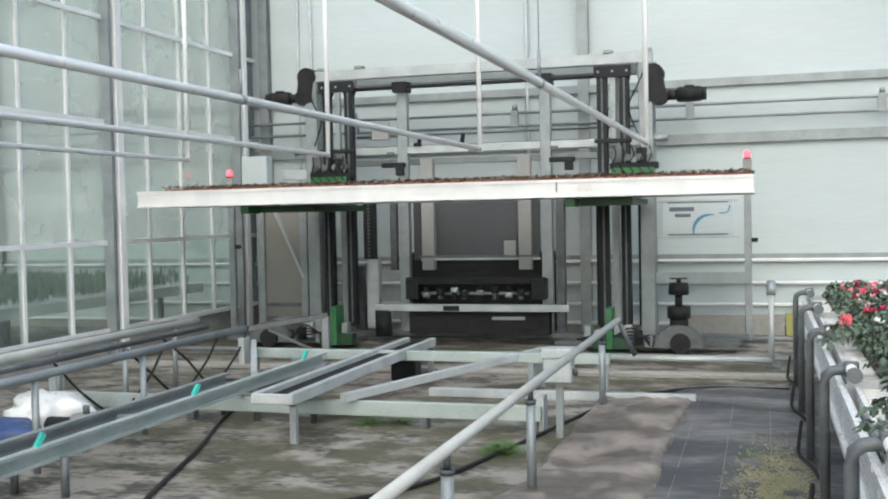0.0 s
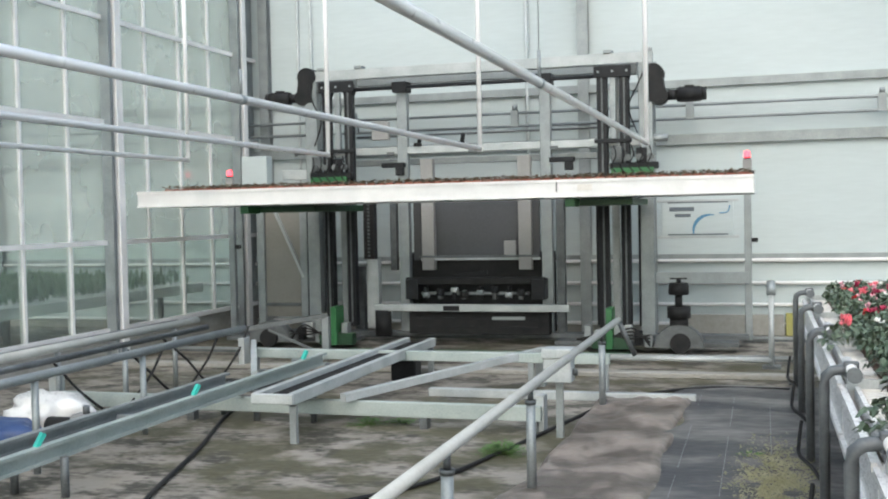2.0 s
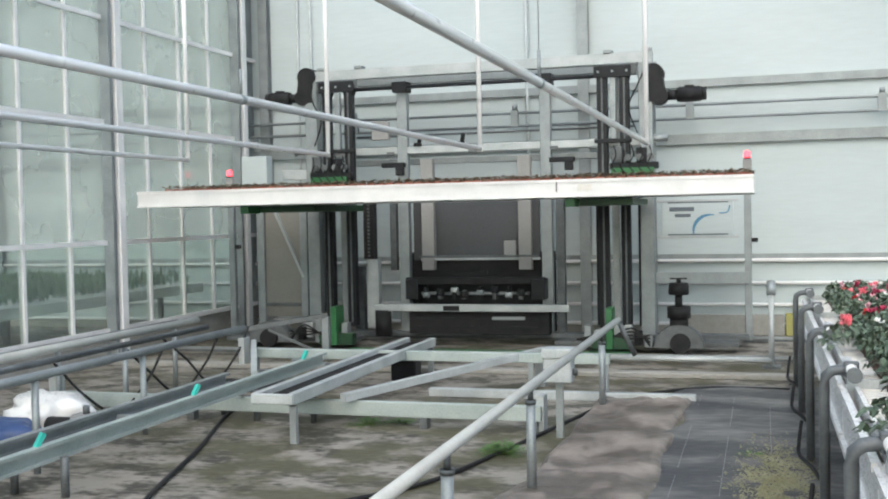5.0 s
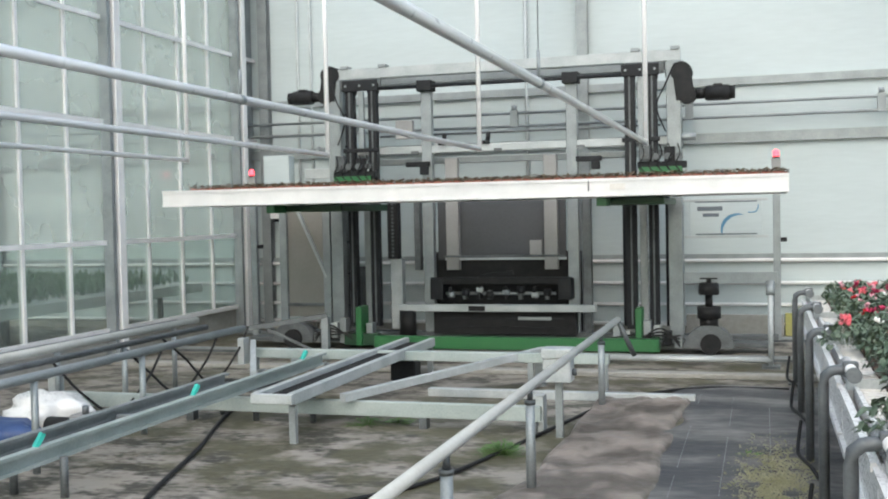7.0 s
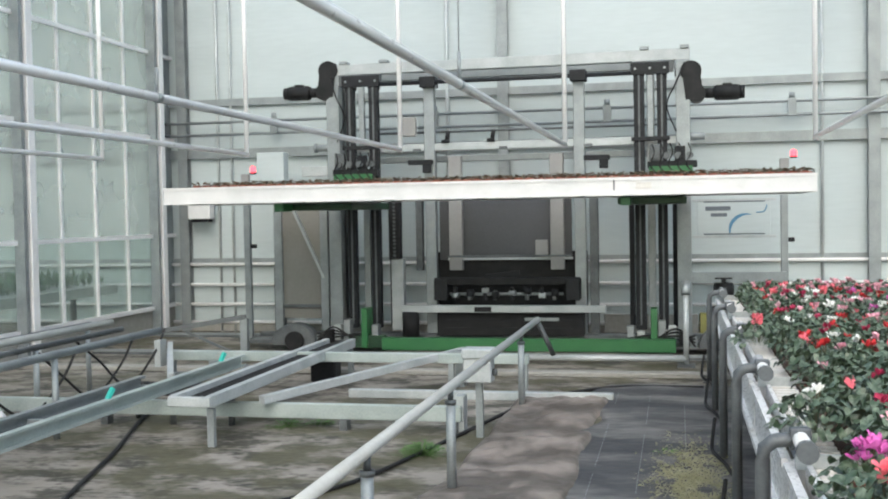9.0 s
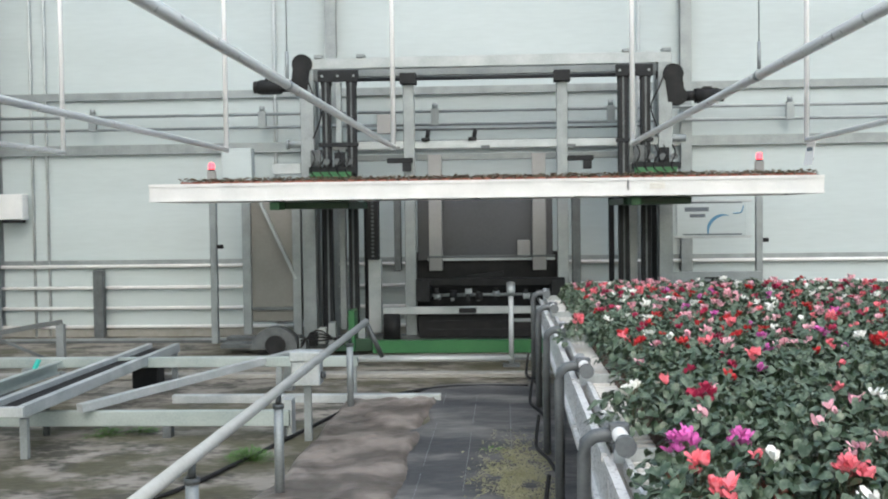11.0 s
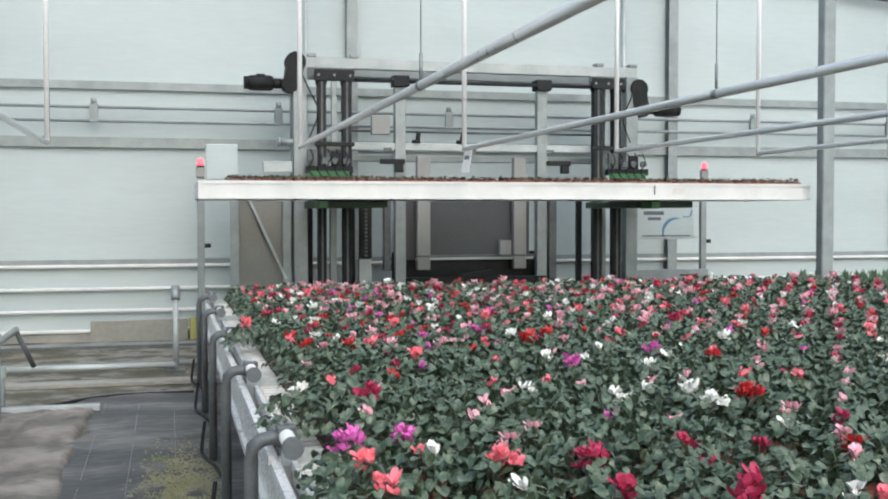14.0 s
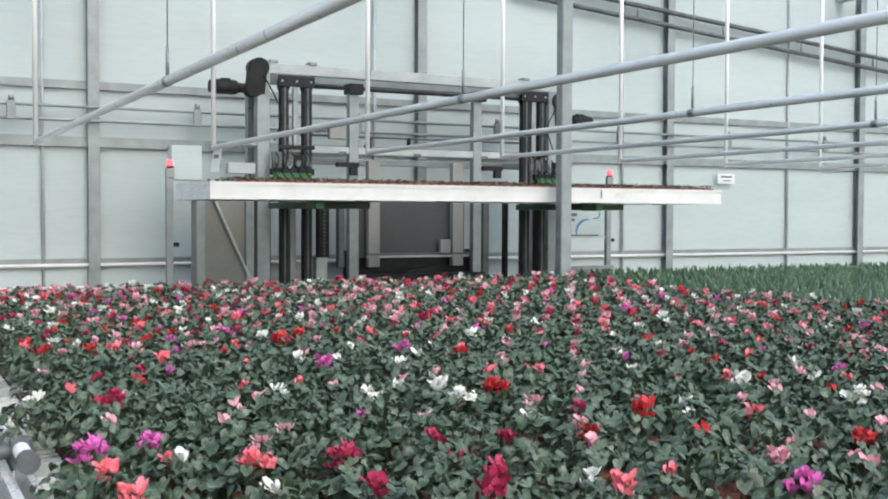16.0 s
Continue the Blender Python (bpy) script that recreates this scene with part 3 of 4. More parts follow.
    part("brace", strut(bmesh.new(), (-6.12, Y - 0.03, 1.85), (-5.66, Y - 0.03, 0.82), 0.07, 0.03), M["galv_light"], cab, "diagonal brace")
    # base: green beams, wheels and drive
    global base_beam
    base_beam = col("base_beam", -4.62, -1.42, 13.7, 13.82, 0.06, 0.2, "green", "green painted lifting beam")
    col("base_frame", -6.5, -0.2, Y - 0.1, Y + 0.1, 0.07, 0.13, "galv_dark", "dark base frame")
    for x in (-4.87, -1.65):
        g = col("green_block", x - 0.035, x + 0.035, 13.9, 14.2, 0.06, 0.52, "green", "green painted bracket")
        col("gusset", x - 0.2, x + 0.22, 13.95, 14.1, 0.06, 0.2, "green_dark", "", 0.006, g)
    for x, s in ((-5.75, 1), (-0.92, -1)):
        bm = bmesh.new()
        ring = [[bm.verts.new((x + 0.26 * cos(pi * i / 18), yy * DEPTH, 0.08 + 0.25 * sin(pi * i / 18))) for i in range(19)] for yy in (14.0, 14.25)]
        for i in range(18):
            bm.faces.new((ring[0][i], ring[0][i + 1], ring[1][i + 1], ring[1][i])).smooth = True
        bm.faces.new(ring[0])
        bm.faces.new(ring[1][::-1])
        bm.faces.new((ring[0][0], ring[1][0], ring[1][18], ring[0][18]))
        w = part("wheel_housing", bm, M["galv_dark"], m, "round grey wheel housing")
        part("hub", T((x + 0.02, 13.94, 0.13), (x + 0.02, 14.0, 0.13), 0.11, 20), M["black"], w)
        for k in range(7):
            col("valve", x + s * (0.32 + 0.11 * k) - 0.04, x + s * (0.32 + 0.11 * k) + 0.04, 14.0, 14.15, 0.08 + 0.03 * (k % 3), 0.20 + 0.06 * ((k * 5) % 4), ("galv", "dark", "galv_light")[k % 3], "", 0.006, w)
        for k in range(4):
            part("cable", sweep(bmesh.new(), curve_pts([(x + s * 0.3, 13.98, 0.1 + 0.04 * k), (x + s * 0.5, 13.94, 0.3 - 0.04 * k), (x + s * 0.8, 13.96, 0.13 + 0.03 * k), (x + s * 1.1, 14.0, 0.16)], 6), 0.01, 6), M["black"], w)
    x, y = -0.92, 14.12
    bm = tube(bmesh.new(), (x, y, 0.31), (x, y, 0.40), 0.10)
    tube(bm, (x, y, 0.40), (x, y, 0.53), 0.125, 16)
    tube(bm, (x, y, 0.53), (x, y, 0.66), 0.04)
    tube(bm, (x, y, 0.66), (x, y, 0.79), 0.105, 16, 0.095)
    tube(bm, (x, y, 0.79), (x, y, 0.83), 0.025)
    box(bm, x - 0.09, x + 0.09, y - 0.03, y + 0.03, 0.83, 0.845)
    mo = part("motor", bm, M["black"], m, "black upright motor")
    for k in range(10):
        a = 2 * pi * k / 10
        part("fin", T((x + 0.104 * cos(a), y + 0.104 * sin(a), 0.67), (x + 0.098 * cos(a), y + 0.098 * sin(a), 0.78), 0.006, 6), M["dark"], mo)
    col("floor_plate", -2.3, -0.3, 14.2, 14.6, 0.07, 0.12, "galv_dark", "dark base plate")
    col("floor_plate", -6.4, -4.7, 14.2, 14.6, 0.07, 0.12, "galv_dark", "dark base plate")
    col("tie_bar", -1.25, -0.2, Y + 0.0, Y + 0.05, 0.72, 0.86, "galv", "galvanised tie bar")
    # sign panel in its frame; the maker's mark is a plain swoosh and bars
    sp = col("sign_panel", -1.17, -0.36, Y + 0.1, Y + 0.115, 1.28, 1.70, "wall", "white sign panel with a blue swoosh")
    for z in (1.27, 1.70):
        col("frame_bar", -1.23, -0.3, Y + 0.09, Y + 0.12, z - 0.015, z + 0.015, "galv_light", "", 0.003, sp)
    bm = bmesh.new()
    pts = []
    for k in range(17):
        a = radians(75 + 125 * k / 16)
        wd = 0.005 + 0.035 * sin(pi * k / 16)
        for r in (0.19 - wd * 0.5, 0.19 + wd * 0.5):
            pts.append(bm.verts.new((-0.62 + r * cos(a), (Y + 0.096) * DEPTH, 1.34 + r * sin(a))))
    for k in range(16):
        bm.faces.new((pts[2 * k], pts[2 * k + 1], pts[2 * k + 3], pts[2 * k + 2]))
    ext = bmesh.ops.extrude_face_region(bm, geom=bm.faces[:])
    for v in ext["geom"]:
        if isinstance(v, bmesh.types.BMVert):
            v.co.y += 0.004
    part("swoosh", bm, M["logo_blue"], sp, "blue swoosh")
    part("swoosh", sweep(bmesh.new(), curve_pts([(-0.52, Y + 0.095, 1.55), (-0.43, Y + 0.095, 1.56), (-0.40, Y + 0.095, 1.64)], 5), 0.008, 6), M["logo_blue"], sp)
    for x0, x1, z0, z1 in ((-1.08, -0.80, 1.575, 1.625), (-1.02, -0.84, 1.505, 1.545)):
        col("print", x0, x1, Y + 0.095, Y + 0.099, z0, z1, "ink", "", 0, sp)
    for z in (1.68, 1.30):
        col("print", -1.10, -0.42, Y + 0.095, Y + 0.099, z - 0.008, z + 0.008, "ink", "", 0, sp)
    # lamp posts
    for x, y, z in ((-6.63, 15.0, 2.02), (-0.205, 15.29, 2.05)):
        lp = col("lamp_post", x - 0.04, x + 0.04, y - 0.04, y + 0.04, 0.05, z, "galv", "galvanised lamp post")
        col("knob", x + 0.04, x + 0.11, y - 0.03, y + 0.03, 1.2, 1.25, "black", "", 0.005, lp)
        col("lamp_box", x - 0.05, x + 0.05, y - 0.07, y + 0.0, z, z + 0.12, "beige_light", "", 0.005, lp)
    col("head_box", -6.56, -6.2, Y + 0.1, Y + 0.3, 2.0, 2.42, "wall", "pale switch box above the cabinet")
    col("head_box", -5.92, -5.58, Y - 0.05, Y + 0.05, 2.09, 2.22, "galv_light", "pale cable duct")
    # lifting motors
    for s, x, z in ((-1, -5.6, 3.06), (1, -1.17, 2.86)):
        bm = bmesh.new()
        strut(bm, (x - s * 0.02, Y, z + 0.02), (x - s * 0.06, Y, z + 0.36), 0.2, 0.2)
        tube(bm, (x - s * 0.06, Y - 0.12, z + 0.34), (x - s * 0.06, Y + 0.12, z + 0.34), 0.12, 18)
        tube(bm, (x, Y - 0.11, z + 0.08), (x, Y + 0.11, z + 0.08), 0.105, 18)
        tube(bm, (x - s * 0.06, Y, z + 0.34), (x - s * 0.24, Y, z + 0.34), 0.05)
        g = part("gearbox", bm, M["black"], m, "black angular gearbox")
        bm = tube(bmesh.new(), (x + s * 0.10, Y, z + 0.085), (x + s * 0.2, Y, z + 0.085), 0.06)
        tube(bm, (x + s * 0.2, Y, z + 0.085), (x + s * 0.48, Y, z + 0.085), 0.082, 18)
        tube(bm, (x + s * 0.48, Y, z + 0.085), (x + s * 0.53, Y, z + 0.085), 0.075, 18)
        box(bm, x + s * 0.34 - 0.05, x + s * 0.34 + 0.05, Y - 0.05, Y + 0.05, z + 0.15, z + 0.19)
        mt = part("motor", bm, M["black"], m, "black finned electric motor")
        for k in range(14):
            a = 2 * pi * k / 14
            q = (Y + 0.085 * cos(a), z + 0.085 + 0.085 * sin(a))
            part("fin", strut(bmesh.new(), (x + s * 0.22, *q), (x + s * 0.46, *q), 0.006, 0.012), M["dark"], mt)
        col("label", x + s * 0.36 - 0.025, x + s * 0.36 + 0.025, Y - 0.086, Y - 0.082, z + 0.075, z + 0.105, "white", "", 0, mt)
    return m


def beacon(x, y, z):
    """A rotating red warning lamp: one half of its dome is lit."""
    b = thing("warning_beacon", "small red rotating warning lamp on a lamp post", "warning lamp", "warning lamps", at=(x, y, z))
    part("base", T((0, 0, 0), (0, 0, 0.02), 0.04), M["black"], b)
    for s, m in ((1, "red_glow"), (-1, "red_lamp")):
        bm = bmesh.new()
        rings = []
        for j, (zz, r) in enumerate(((0.02, 0.036), (0.07, 0.036), (0.09, 0.028), (0.10, 0.008))):
            rings.append([bm.verts.new((r * cos(pi * i / 8) * 1.0, -s * r * sin(pi * i / 8), zz)) for i in range(9)])
        for a, c in zip(rings, rings[1:]):
            for i in range(8):
                bm.faces.new((a[i], a[i + 1], c[i + 1], c[i])).smooth = True
        part("lens", bm, M[m], b, "lit red lens" if s > 0 else "dark red lens")
    return b


def carried_table():
    c = thing("carried_table", "white aluminium plant table held up by the lift", "plant table")
    X0, X1, Y0, Y1 = -6.83, -0.09, 12.55, 14.2
    part("floor_sheet", B(X0 + 0.02, X1 - 0.02, Y0 + 0.02, Y1 - 0.02, 1.80, 1.83), M["tray"], c)
    for y0, y1 in ((Y0, Y0 + 0.02), (Y1 - 0.02, Y1)):
        bm = B(X0, X1, y0, y1, 1.745, 1.925, bevel=0.004)
        part("long_rim", bm, M["white"], c, "white aluminium long rim")
    bm = B(X0, X1, Y0 - 0.012, Y0, 1.895, 1.925)
    box(bm, X0, X1, Y0 - 0.012, Y0, 1.745, 1.765)
    part("rim_lip", bm, M["white"], c)
    for x0 in (X0, X1 - 0.02):
        part("end_rim", B(x0, x0 + 0.02, Y0 + 0.02, Y1 - 0.02, 1.745, 1.925), M["white"], c, "white aluminium end rim")
    for x in (X0 + 1.1, X0 + 2.2, X0 + 3.3, X0 + 4.4, X0 + 5.5):
        part("rib", B(x - 0.02, x + 0.02, Y0 + 0.02, Y1 - 0.02, 1.75, 1.80), M["galv"], c)
    part("seam_plate", B(X1 - 1.92, X1 - 1.905, Y0 - 0.016, Y0 - 0.012, 1.80, 1.9), M["galv_dark"], c)
    part("seam_plate", B(X1 - 1.70, X1 - 1.55, Y0 - 0.014, Y0 - 0.012, 1.81, 1.87), M["tray"], c)
    return c


def table_plants():
    """Rows of small pots with brownish young plants, in one mesh."""
    r = random.Random(3)
    bm = bmesh.new()
    for j in range(9):
        for i in range(60):
            x, y = -6.48 + i * 0.1065 + (0.05 if j % 2 else 0), 12.66 + j * 0.175
            if j % 3 == 0 or i in (0, 59):
                n0 = len(bm.faces)
                tube(bm, (x, y, 1.83), (x, y, 1.945), 0.038, 7, 0.048)
                bm.faces.ensure_lookup_table()
                for f in bm.faces[n0:]:
                    f.material_index = 1
            for k in range(15):
                a, l, h = r.uniform(0, 6.28), r.uniform(0.008, 0.055), r.uniform(0.0, 0.05)
                c = Vector((x + l * cos(a), y * DEPTH + l * sin(a), 1.935 + h))
                u = Vector((cos(a), sin(a), r.uniform(-0.5, 0.5))) * r.uniform(0.014, 0.028)
                w = Vector((-sin(a), cos(a), r.uniform(-0.4, 0.4))) * r.uniform(0.010, 0.02)
                f = bm.faces.new([bm.verts.new(c + q) for q in (-u, w, u, -w)])
                f.material_index = 0 if r.random() < 0.9 else 2
    me = bpy.data.meshes.new("young_plants")
    bm.to_mesh(me)
    bm.free()
    for q in ("brown_leaf", "terracotta", "leaf"):
        me.materials.append(M[q])
    return tagged(new("young_plants", me), "rows of brownish young plants in terracotta pots", "young plants", kind="stuff")


machine, table = lift(), carried_table()
machine.scale = (1.022, 1, 1)
# ---- floor coverings ----
def sheet(x0, x1, y0, y1, z, step, amp, wobble, seed):
    """A thin wrinkled sheet with uneven edges, lying on the floor."""
    bm = bmesh.new()
    nx, ny = max(2, int((x1 - x0) / step)), max(2, int((y1 - y0) / step))
    grid = []
    for j in range(ny + 1):
        row = []
        for i in range(nx + 1):
            u, v = i / nx, j / ny
            x, y = x0 + (x1 - x0) * u, y0 + (y1 - y0) * v
            e = wobble * noise.noise((x * 0.3 + seed, y * 0.9, seed))
            x += e * (1 - u) + 0.5 * e * u
            h = z + amp * (0.5 + 0.5 * noise.noise((x * 3 + seed, y * 1.7, 1.0))) + amp * 0.5 * abs(noise.noise((x * 9, y * 5, seed)))
            if i in (0, nx) or j in (0, ny):
                h = z
            row.append(bm.verts.new((x, y * DEPTH, h)))
        grid.append(row)
    for j in range(ny):
        for i in range(nx):
            bm.faces.new((grid[j][i], grid[j][i + 1], grid[j + 1][i + 1], grid[j + 1][i])).smooth = True
    edge = [e for e in bm.edges if e.is_boundary]
    ext = bmesh.ops.extrude_edge_only(bm, edges=edge)
    for v in ext["geom"]:
        if isinstance(v, bmesh.types.BMVert):
            v.co.z = 0.0
    return bm


solid("ground_mat", sheet(-0.72, 0.62, 0.5, 11.6, 0.006, 0.06, 0.022, 0.3, 3.0), M["mat"], "black woven ground cover mat, wrinkled, with dust and painted highlight streaks", "ground mat", kind="structure")
solid("ground_foil", sheet(-1.42, -0.62, 2.5, 10.9, 0.004, 0.04, 0.06, 0.2, 8.0), M["foil"], "crumpled brown plastic foil on the ground", "foil", kind="structure")
bm = bmesh.new()
for x in (-0.52, -0.25, 0.03):
    for k in range(62):
        y = 4.5 + k * 0.105
        if noise.noise((x * 5, y * 0.8, 2.0)) > -0.25:
            box(bm, x - 0.002, x + 0.002, y, y + 0.07, 0.026, 0.0275)
solid("mat_stripe", bm, M["galv"], "pale dashed guide threads woven into the ground mat", "marking", kind="structure")
bm = bmesh.new()
for k in range(7000):
    x, y = 0.06 + 0.11 * random.gauss(0, 1), 7.35 + 0.55 * random.gauss(0, 1)
    if noise.noise((x * 7, y * 3, 0.0)) < random.uniform(-0.5, 0.1) or not -0.4 < x < 0.3:
        continue
    h = random.uniform(0.002, 0.014)
    d = random.uniform(0, 2 * pi)
    vs = [bm.verts.new((x + 0.010 * cos(d) * s, y * DEPTH + 0.010 * sin(d) * s, 0.026 + q)) for s, q in ((-1, 0), (0.4, h), (1, 0.003))]
    bm.faces.new(vs)
solid("ground_straw", bm, M["straw"], "pale dried moss and straw on the mat", "debris", kind="stuff")


def weed(x, y, n, r, h):
    bm = bmesh.new()
    for k in range(n):
        a, d = random.uniform(0, 2 * pi), random.uniform(0.1, 1) * r
        c = Vector((d * cos(a), d * sin(a), h * (1.1 - d / r) * random.uniform(0.4, 1)))
        u = Vector((cos(a), sin(a), 0.3)) * random.uniform(0.015, 0.04)
        w = Vector((-sin(a), cos(a), 0)) * random.uniform(0.006, 0.015)
        bm.faces.new([bm.verts.new(c + q) for q in (-u * 0.5, w, u, -w)])
        tube(bm, (c.x * 0.2, c.y * 0.2, 0), (c.x, c.y / DEPTH, c.z), 0.0012, 4)
    ob = solid("weed", bm, M["weed"], "small green weed growing from the floor", "weed", "weeds on the floor")
    ob.location = paced((x, y, 0))


for x, y, n, r, h in ((-2.92, 8.95, 60, 0.17, 0.09), (-1.68, 8.05, 150, 0.19, 0.10), (-2.7, 9.1, 40, 0.12, 0.05), (-0.1, 8.3, 30, 0.12, 0.04)):
    weed(x, y, n, r, h)


for pts, r in (([(-3.2, 5.6, 0.02), (-3.45, 6.47, 0.02), (-3.76, 7.7, 0.02), (-4.22, 9.3, 0.02), (-4.3, 10.6, 0.02)], 0.015),
               ([(-2.6, 6.0, 0.016), (-1.98, 6.9, 0.016), (-1.67, 8.15, 0.016), (-1.33, 9.9, 0.016), (-1.2, 10.5, 0.016), (-0.6, 11.3, 0.016), (0.2, 11.4, 0.016)], 0.014)):
    solid("hose", sweep(bmesh.new(), curve_pts(pts), r), M["black"], "black rubber hose lying on the floor", "hose", "floor hoses")

# ---- handrail along the path ----
hr = thing("handrail", "cream painted pipe handrail along the path", "handrail")
part("rail", T((-1.27, 0.6, 0.63), (-1.25, 11.2, 0.63), 0.027), M["cream"], hr)
part("rail_end", T((-1.25, 11.2, 0.62), (-1.12, 11.3, 0.30), 0.022), M["galv_dark"], hr, "bent dark end of the rail")
for y in (3.0, 4.93, 6.87, 10.1):
    p = part("post", T((-1.265, y, 0), (-1.265, y, 0.55), 0.027), M["galv"], hr)
    bm = tube(bmesh.new(), (-1.265, y, 0.525), (-1.265, y, 0.55), 0.032)
    tube(bm, (-1.265, y, 0.55), (-1.263, y, 0.615), 0.016)
    part("clamp", bm, M["galv_dark"], p)

# ---- guard rail before the lift's track ----
gr = thing("guard_rail", "galvanised guard pipe with an upright, before the lift's track", "guard rail")
part("rail", T((-1.55, 13.0, 0.08), (0.06, 13.0, 0.08), 0.03), M["galv_light"], gr)
part("upright", T((0.06, 13.0, 0.0), (0.06, 13.0, 0.78), 0.027), M["galv_light"], gr)
bm = tube(bmesh.new(), (0.06, 12.96, 0.74), (0.06, 13.04, 0.86), 0.045)
part("cap", bm, M["galv"], gr)
part("foot", B(-0.03, 0.15, 12.9, 13.1, 0.0, 0.03), M["galv_dark"], gr)

# lift track: two floor rails across the hall
for y, w in ((13.55, 0.07), (15.6, 0.07)):
    t = thing("track_rail", "low steel floor rail of the travelling lift", "rail", "lift track")
    part("web", B(LEFT_X + 0.2, RIGHT_X - 1, y - w / 2, y + w / 2, 0, 0.03), M["galv_dark"], t)
    part("head", B(LEFT_X + 0.2, RIGHT_X - 1, y - 0.02, y + 0.02, 0.03, 0.06), M["galv"], t)
kb = solid("kerb", B(LEFT_X + 0.1, RIGHT_X - 1, 12.05, 12.25, 0, 0.05, bevel=0.008), M["plinth"], "low concrete kerb before the lift's track", "kerb", kind="structure")
solid("floor_bar", B(-2.85, -0.55, 10.5, 10.6, 0.0, 0.07, bevel=0.004), M["galv_light"], "loose galvanised bar on the floor", "bar")

# ---- conveyor frames on the left ----
def channel(bm, x, y0, y1, z0, z1, w, lip=0.02):
    """A C-section along y, open towards +x."""
    t = 0.006
    prof = [(0, z0), (w, z0), (w, z0 + lip), (w - t, z0 + lip), (w - t, z0 + t), (t, z0 + t), (t, z1 - t), (w - t, z1 - t), (w - t, z1 - lip), (w, z1 - lip), (w, z1), (0, z1)]
    rings = [[bm.verts.new((x + u, y * DEPTH, v)) for u, v in prof] for y in (y0, y1)]
    n = len(prof)
    for i in range(n):
        bm.faces.new((rings[0][i], rings[0][(i + 1) % n], rings[1][(i + 1) % n], rings[1][i]))
    bm.faces.new(rings[0])
    bm.faces.new(rings[1][::-1])
    return bm


fr = thing("conveyor_frame", "galvanised low frame of the table conveyor", "conveyor", at=(-0.11, 0, 0))
part("side_beam", channel(bmesh.new(), -3.87, 2.0, 10.85, 0.225, 0.33, 0.05), M["galv_teal"], fr, "galvanised C-section side beam")
part("side_beam", channel(bmesh.new(), -4.18, 2.5, 9.3, 0.24, 0.33, 0.05), M["galv"], fr)
for y in (7.4, 9.9, 10.7):
    part("spreader", B(-4.13, -3.87, y, y + 0.05, 0.24, 0.28), M["galv"], fr)
for y in (6.0, 8.05, 10.3):
    part("clip", strut(bmesh.new(), (-3.86, y, 0.325), (-3.84, y + 0.05, 0.40), 0.035, 0.025), M["teal"], fr, "turquoise plastic clip")
for x, y in ((-3.75, 8.96), (-3.27, 8.98), (-3.8, 6.2), (-4.15, 6.2), (-3.8, 10.8), (-4.15, 9.2)):
    part("leg", T((x, y, 0), (x, y, 0.24), 0.025), M["galv_dark"], fr)
cv = thing("belt_conveyor", "galvanised conveyor track with a black belt", "conveyor", at=(-0.05, 0, 0))
for x0 in (-3.44, -3.17):
    part("side_beam", B(x0, x0 + 0.05, 8.05, 12.0, 0.28, 0.365, bevel=0.005), M["galv_light"], cv)
part("belt", B(-3.38, -3.18, 8.25, 11.9, 0.30, 0.325), M["rubber"], cv, "black rubber belt")
part("end_plate", B(-3.44, -3.12, 8.0, 8.045, 0.29, 0.36, bevel=0.005), M["galv_light"], cv)
part("motor_box", B(-3.42, -3.17, 11.4, 11.62, 0.0, 0.27, bevel=0.01), M["black"], cv, "black motor box")
for x, y in ((-3.16, 11.95), (-3.41, 11.95), (-3.15, 8.1)):
    part("leg", B(x - 0.025, x + 0.025, y - 0.025, y + 0.025, 0, 0.27), M["galv"], cv)

cb = thing("cross_beam", "galvanised cross beam on short feet", "beam", "cross beams")
part("beam", B(-5.65, -1.56, 8.88, 8.94, 0.08, 0.195, bevel=0.006), M["galv_teal"], cb)
for x in (-5.5, -4.4, -2.45, -1.62):
    part("foot", B(x - 0.03, x + 0.03, 8.86, 8.96, 0, 0.08), M["galv_dark"], cb)
part("end_post", B(-1.62, -1.55, 8.94, 9.1, 0.0, 0.26), M["galv_light"], cb)
part("end_post", B(-5.71, -5.63, 8.85, 8.97, 0.0, 0.36), M["galv_light"], cb)
cb = thing("cross_beam", "galvanised cross beam on tall feet beside the lift", "beam", "cross beams")
part("beam", B(-4.75, -1.3, 10.9, 10.97, 0.26, 0.35, bevel=0.006), M["galv_teal"], cb)
for x in (-4.7, -2.0, -1.34):
    part("foot", B(x - 0.025, x + 0.025, 10.9, 10.97, 0, 0.26), M["galv"], cb)
part("end_plate", B(-4.85, -4.79, 10.85, 11.0, 0.2, 0.45), M["galv_light"], cb)
db = thing("diagonal_beam", "galvanised bar lying aslant over the frames", "beam")
part("bar", strut(bmesh.new(), (-3.05, 8.75, 0.235), (-1.95, 11.35, 0.33), 0.06, 0.06), M["galv_light"], db)
part("foot", B(-2.02, -1.94, 11.25, 11.4, 0, 0.3), M["galv"], db)
sb = thing("slanting_strut", "pale galvanised strut between the conveyor frames", "strut")
part("bar", strut(bmesh.new(), (-4.75, 11.0, 0.40), (-4.0, 9.25, 0.33), 0.05, 0.05), M["galv_light"], sb)

ps = thing("push_box", "galvanised box on a post behind the handrail", "box")
part("post", B(-1.425, -1.375, 8.73, 8.78, 0, 0.40), M["galv"], ps)
part("box", B(-1.50, -1.30, 8.66, 8.84, 0.40, 0.57, bevel=0.008), M["galv_light"], ps)
part("lid", B(-1.51, -1.29, 8.65, 8.85, 0.57, 0.64, bevel=0.008), M["galv_light"], ps)
part("plug", T((-1.30, 8.74, 0.47), (-1.27, 8.74, 0.47), 0.025), M["galv_dark"], ps)

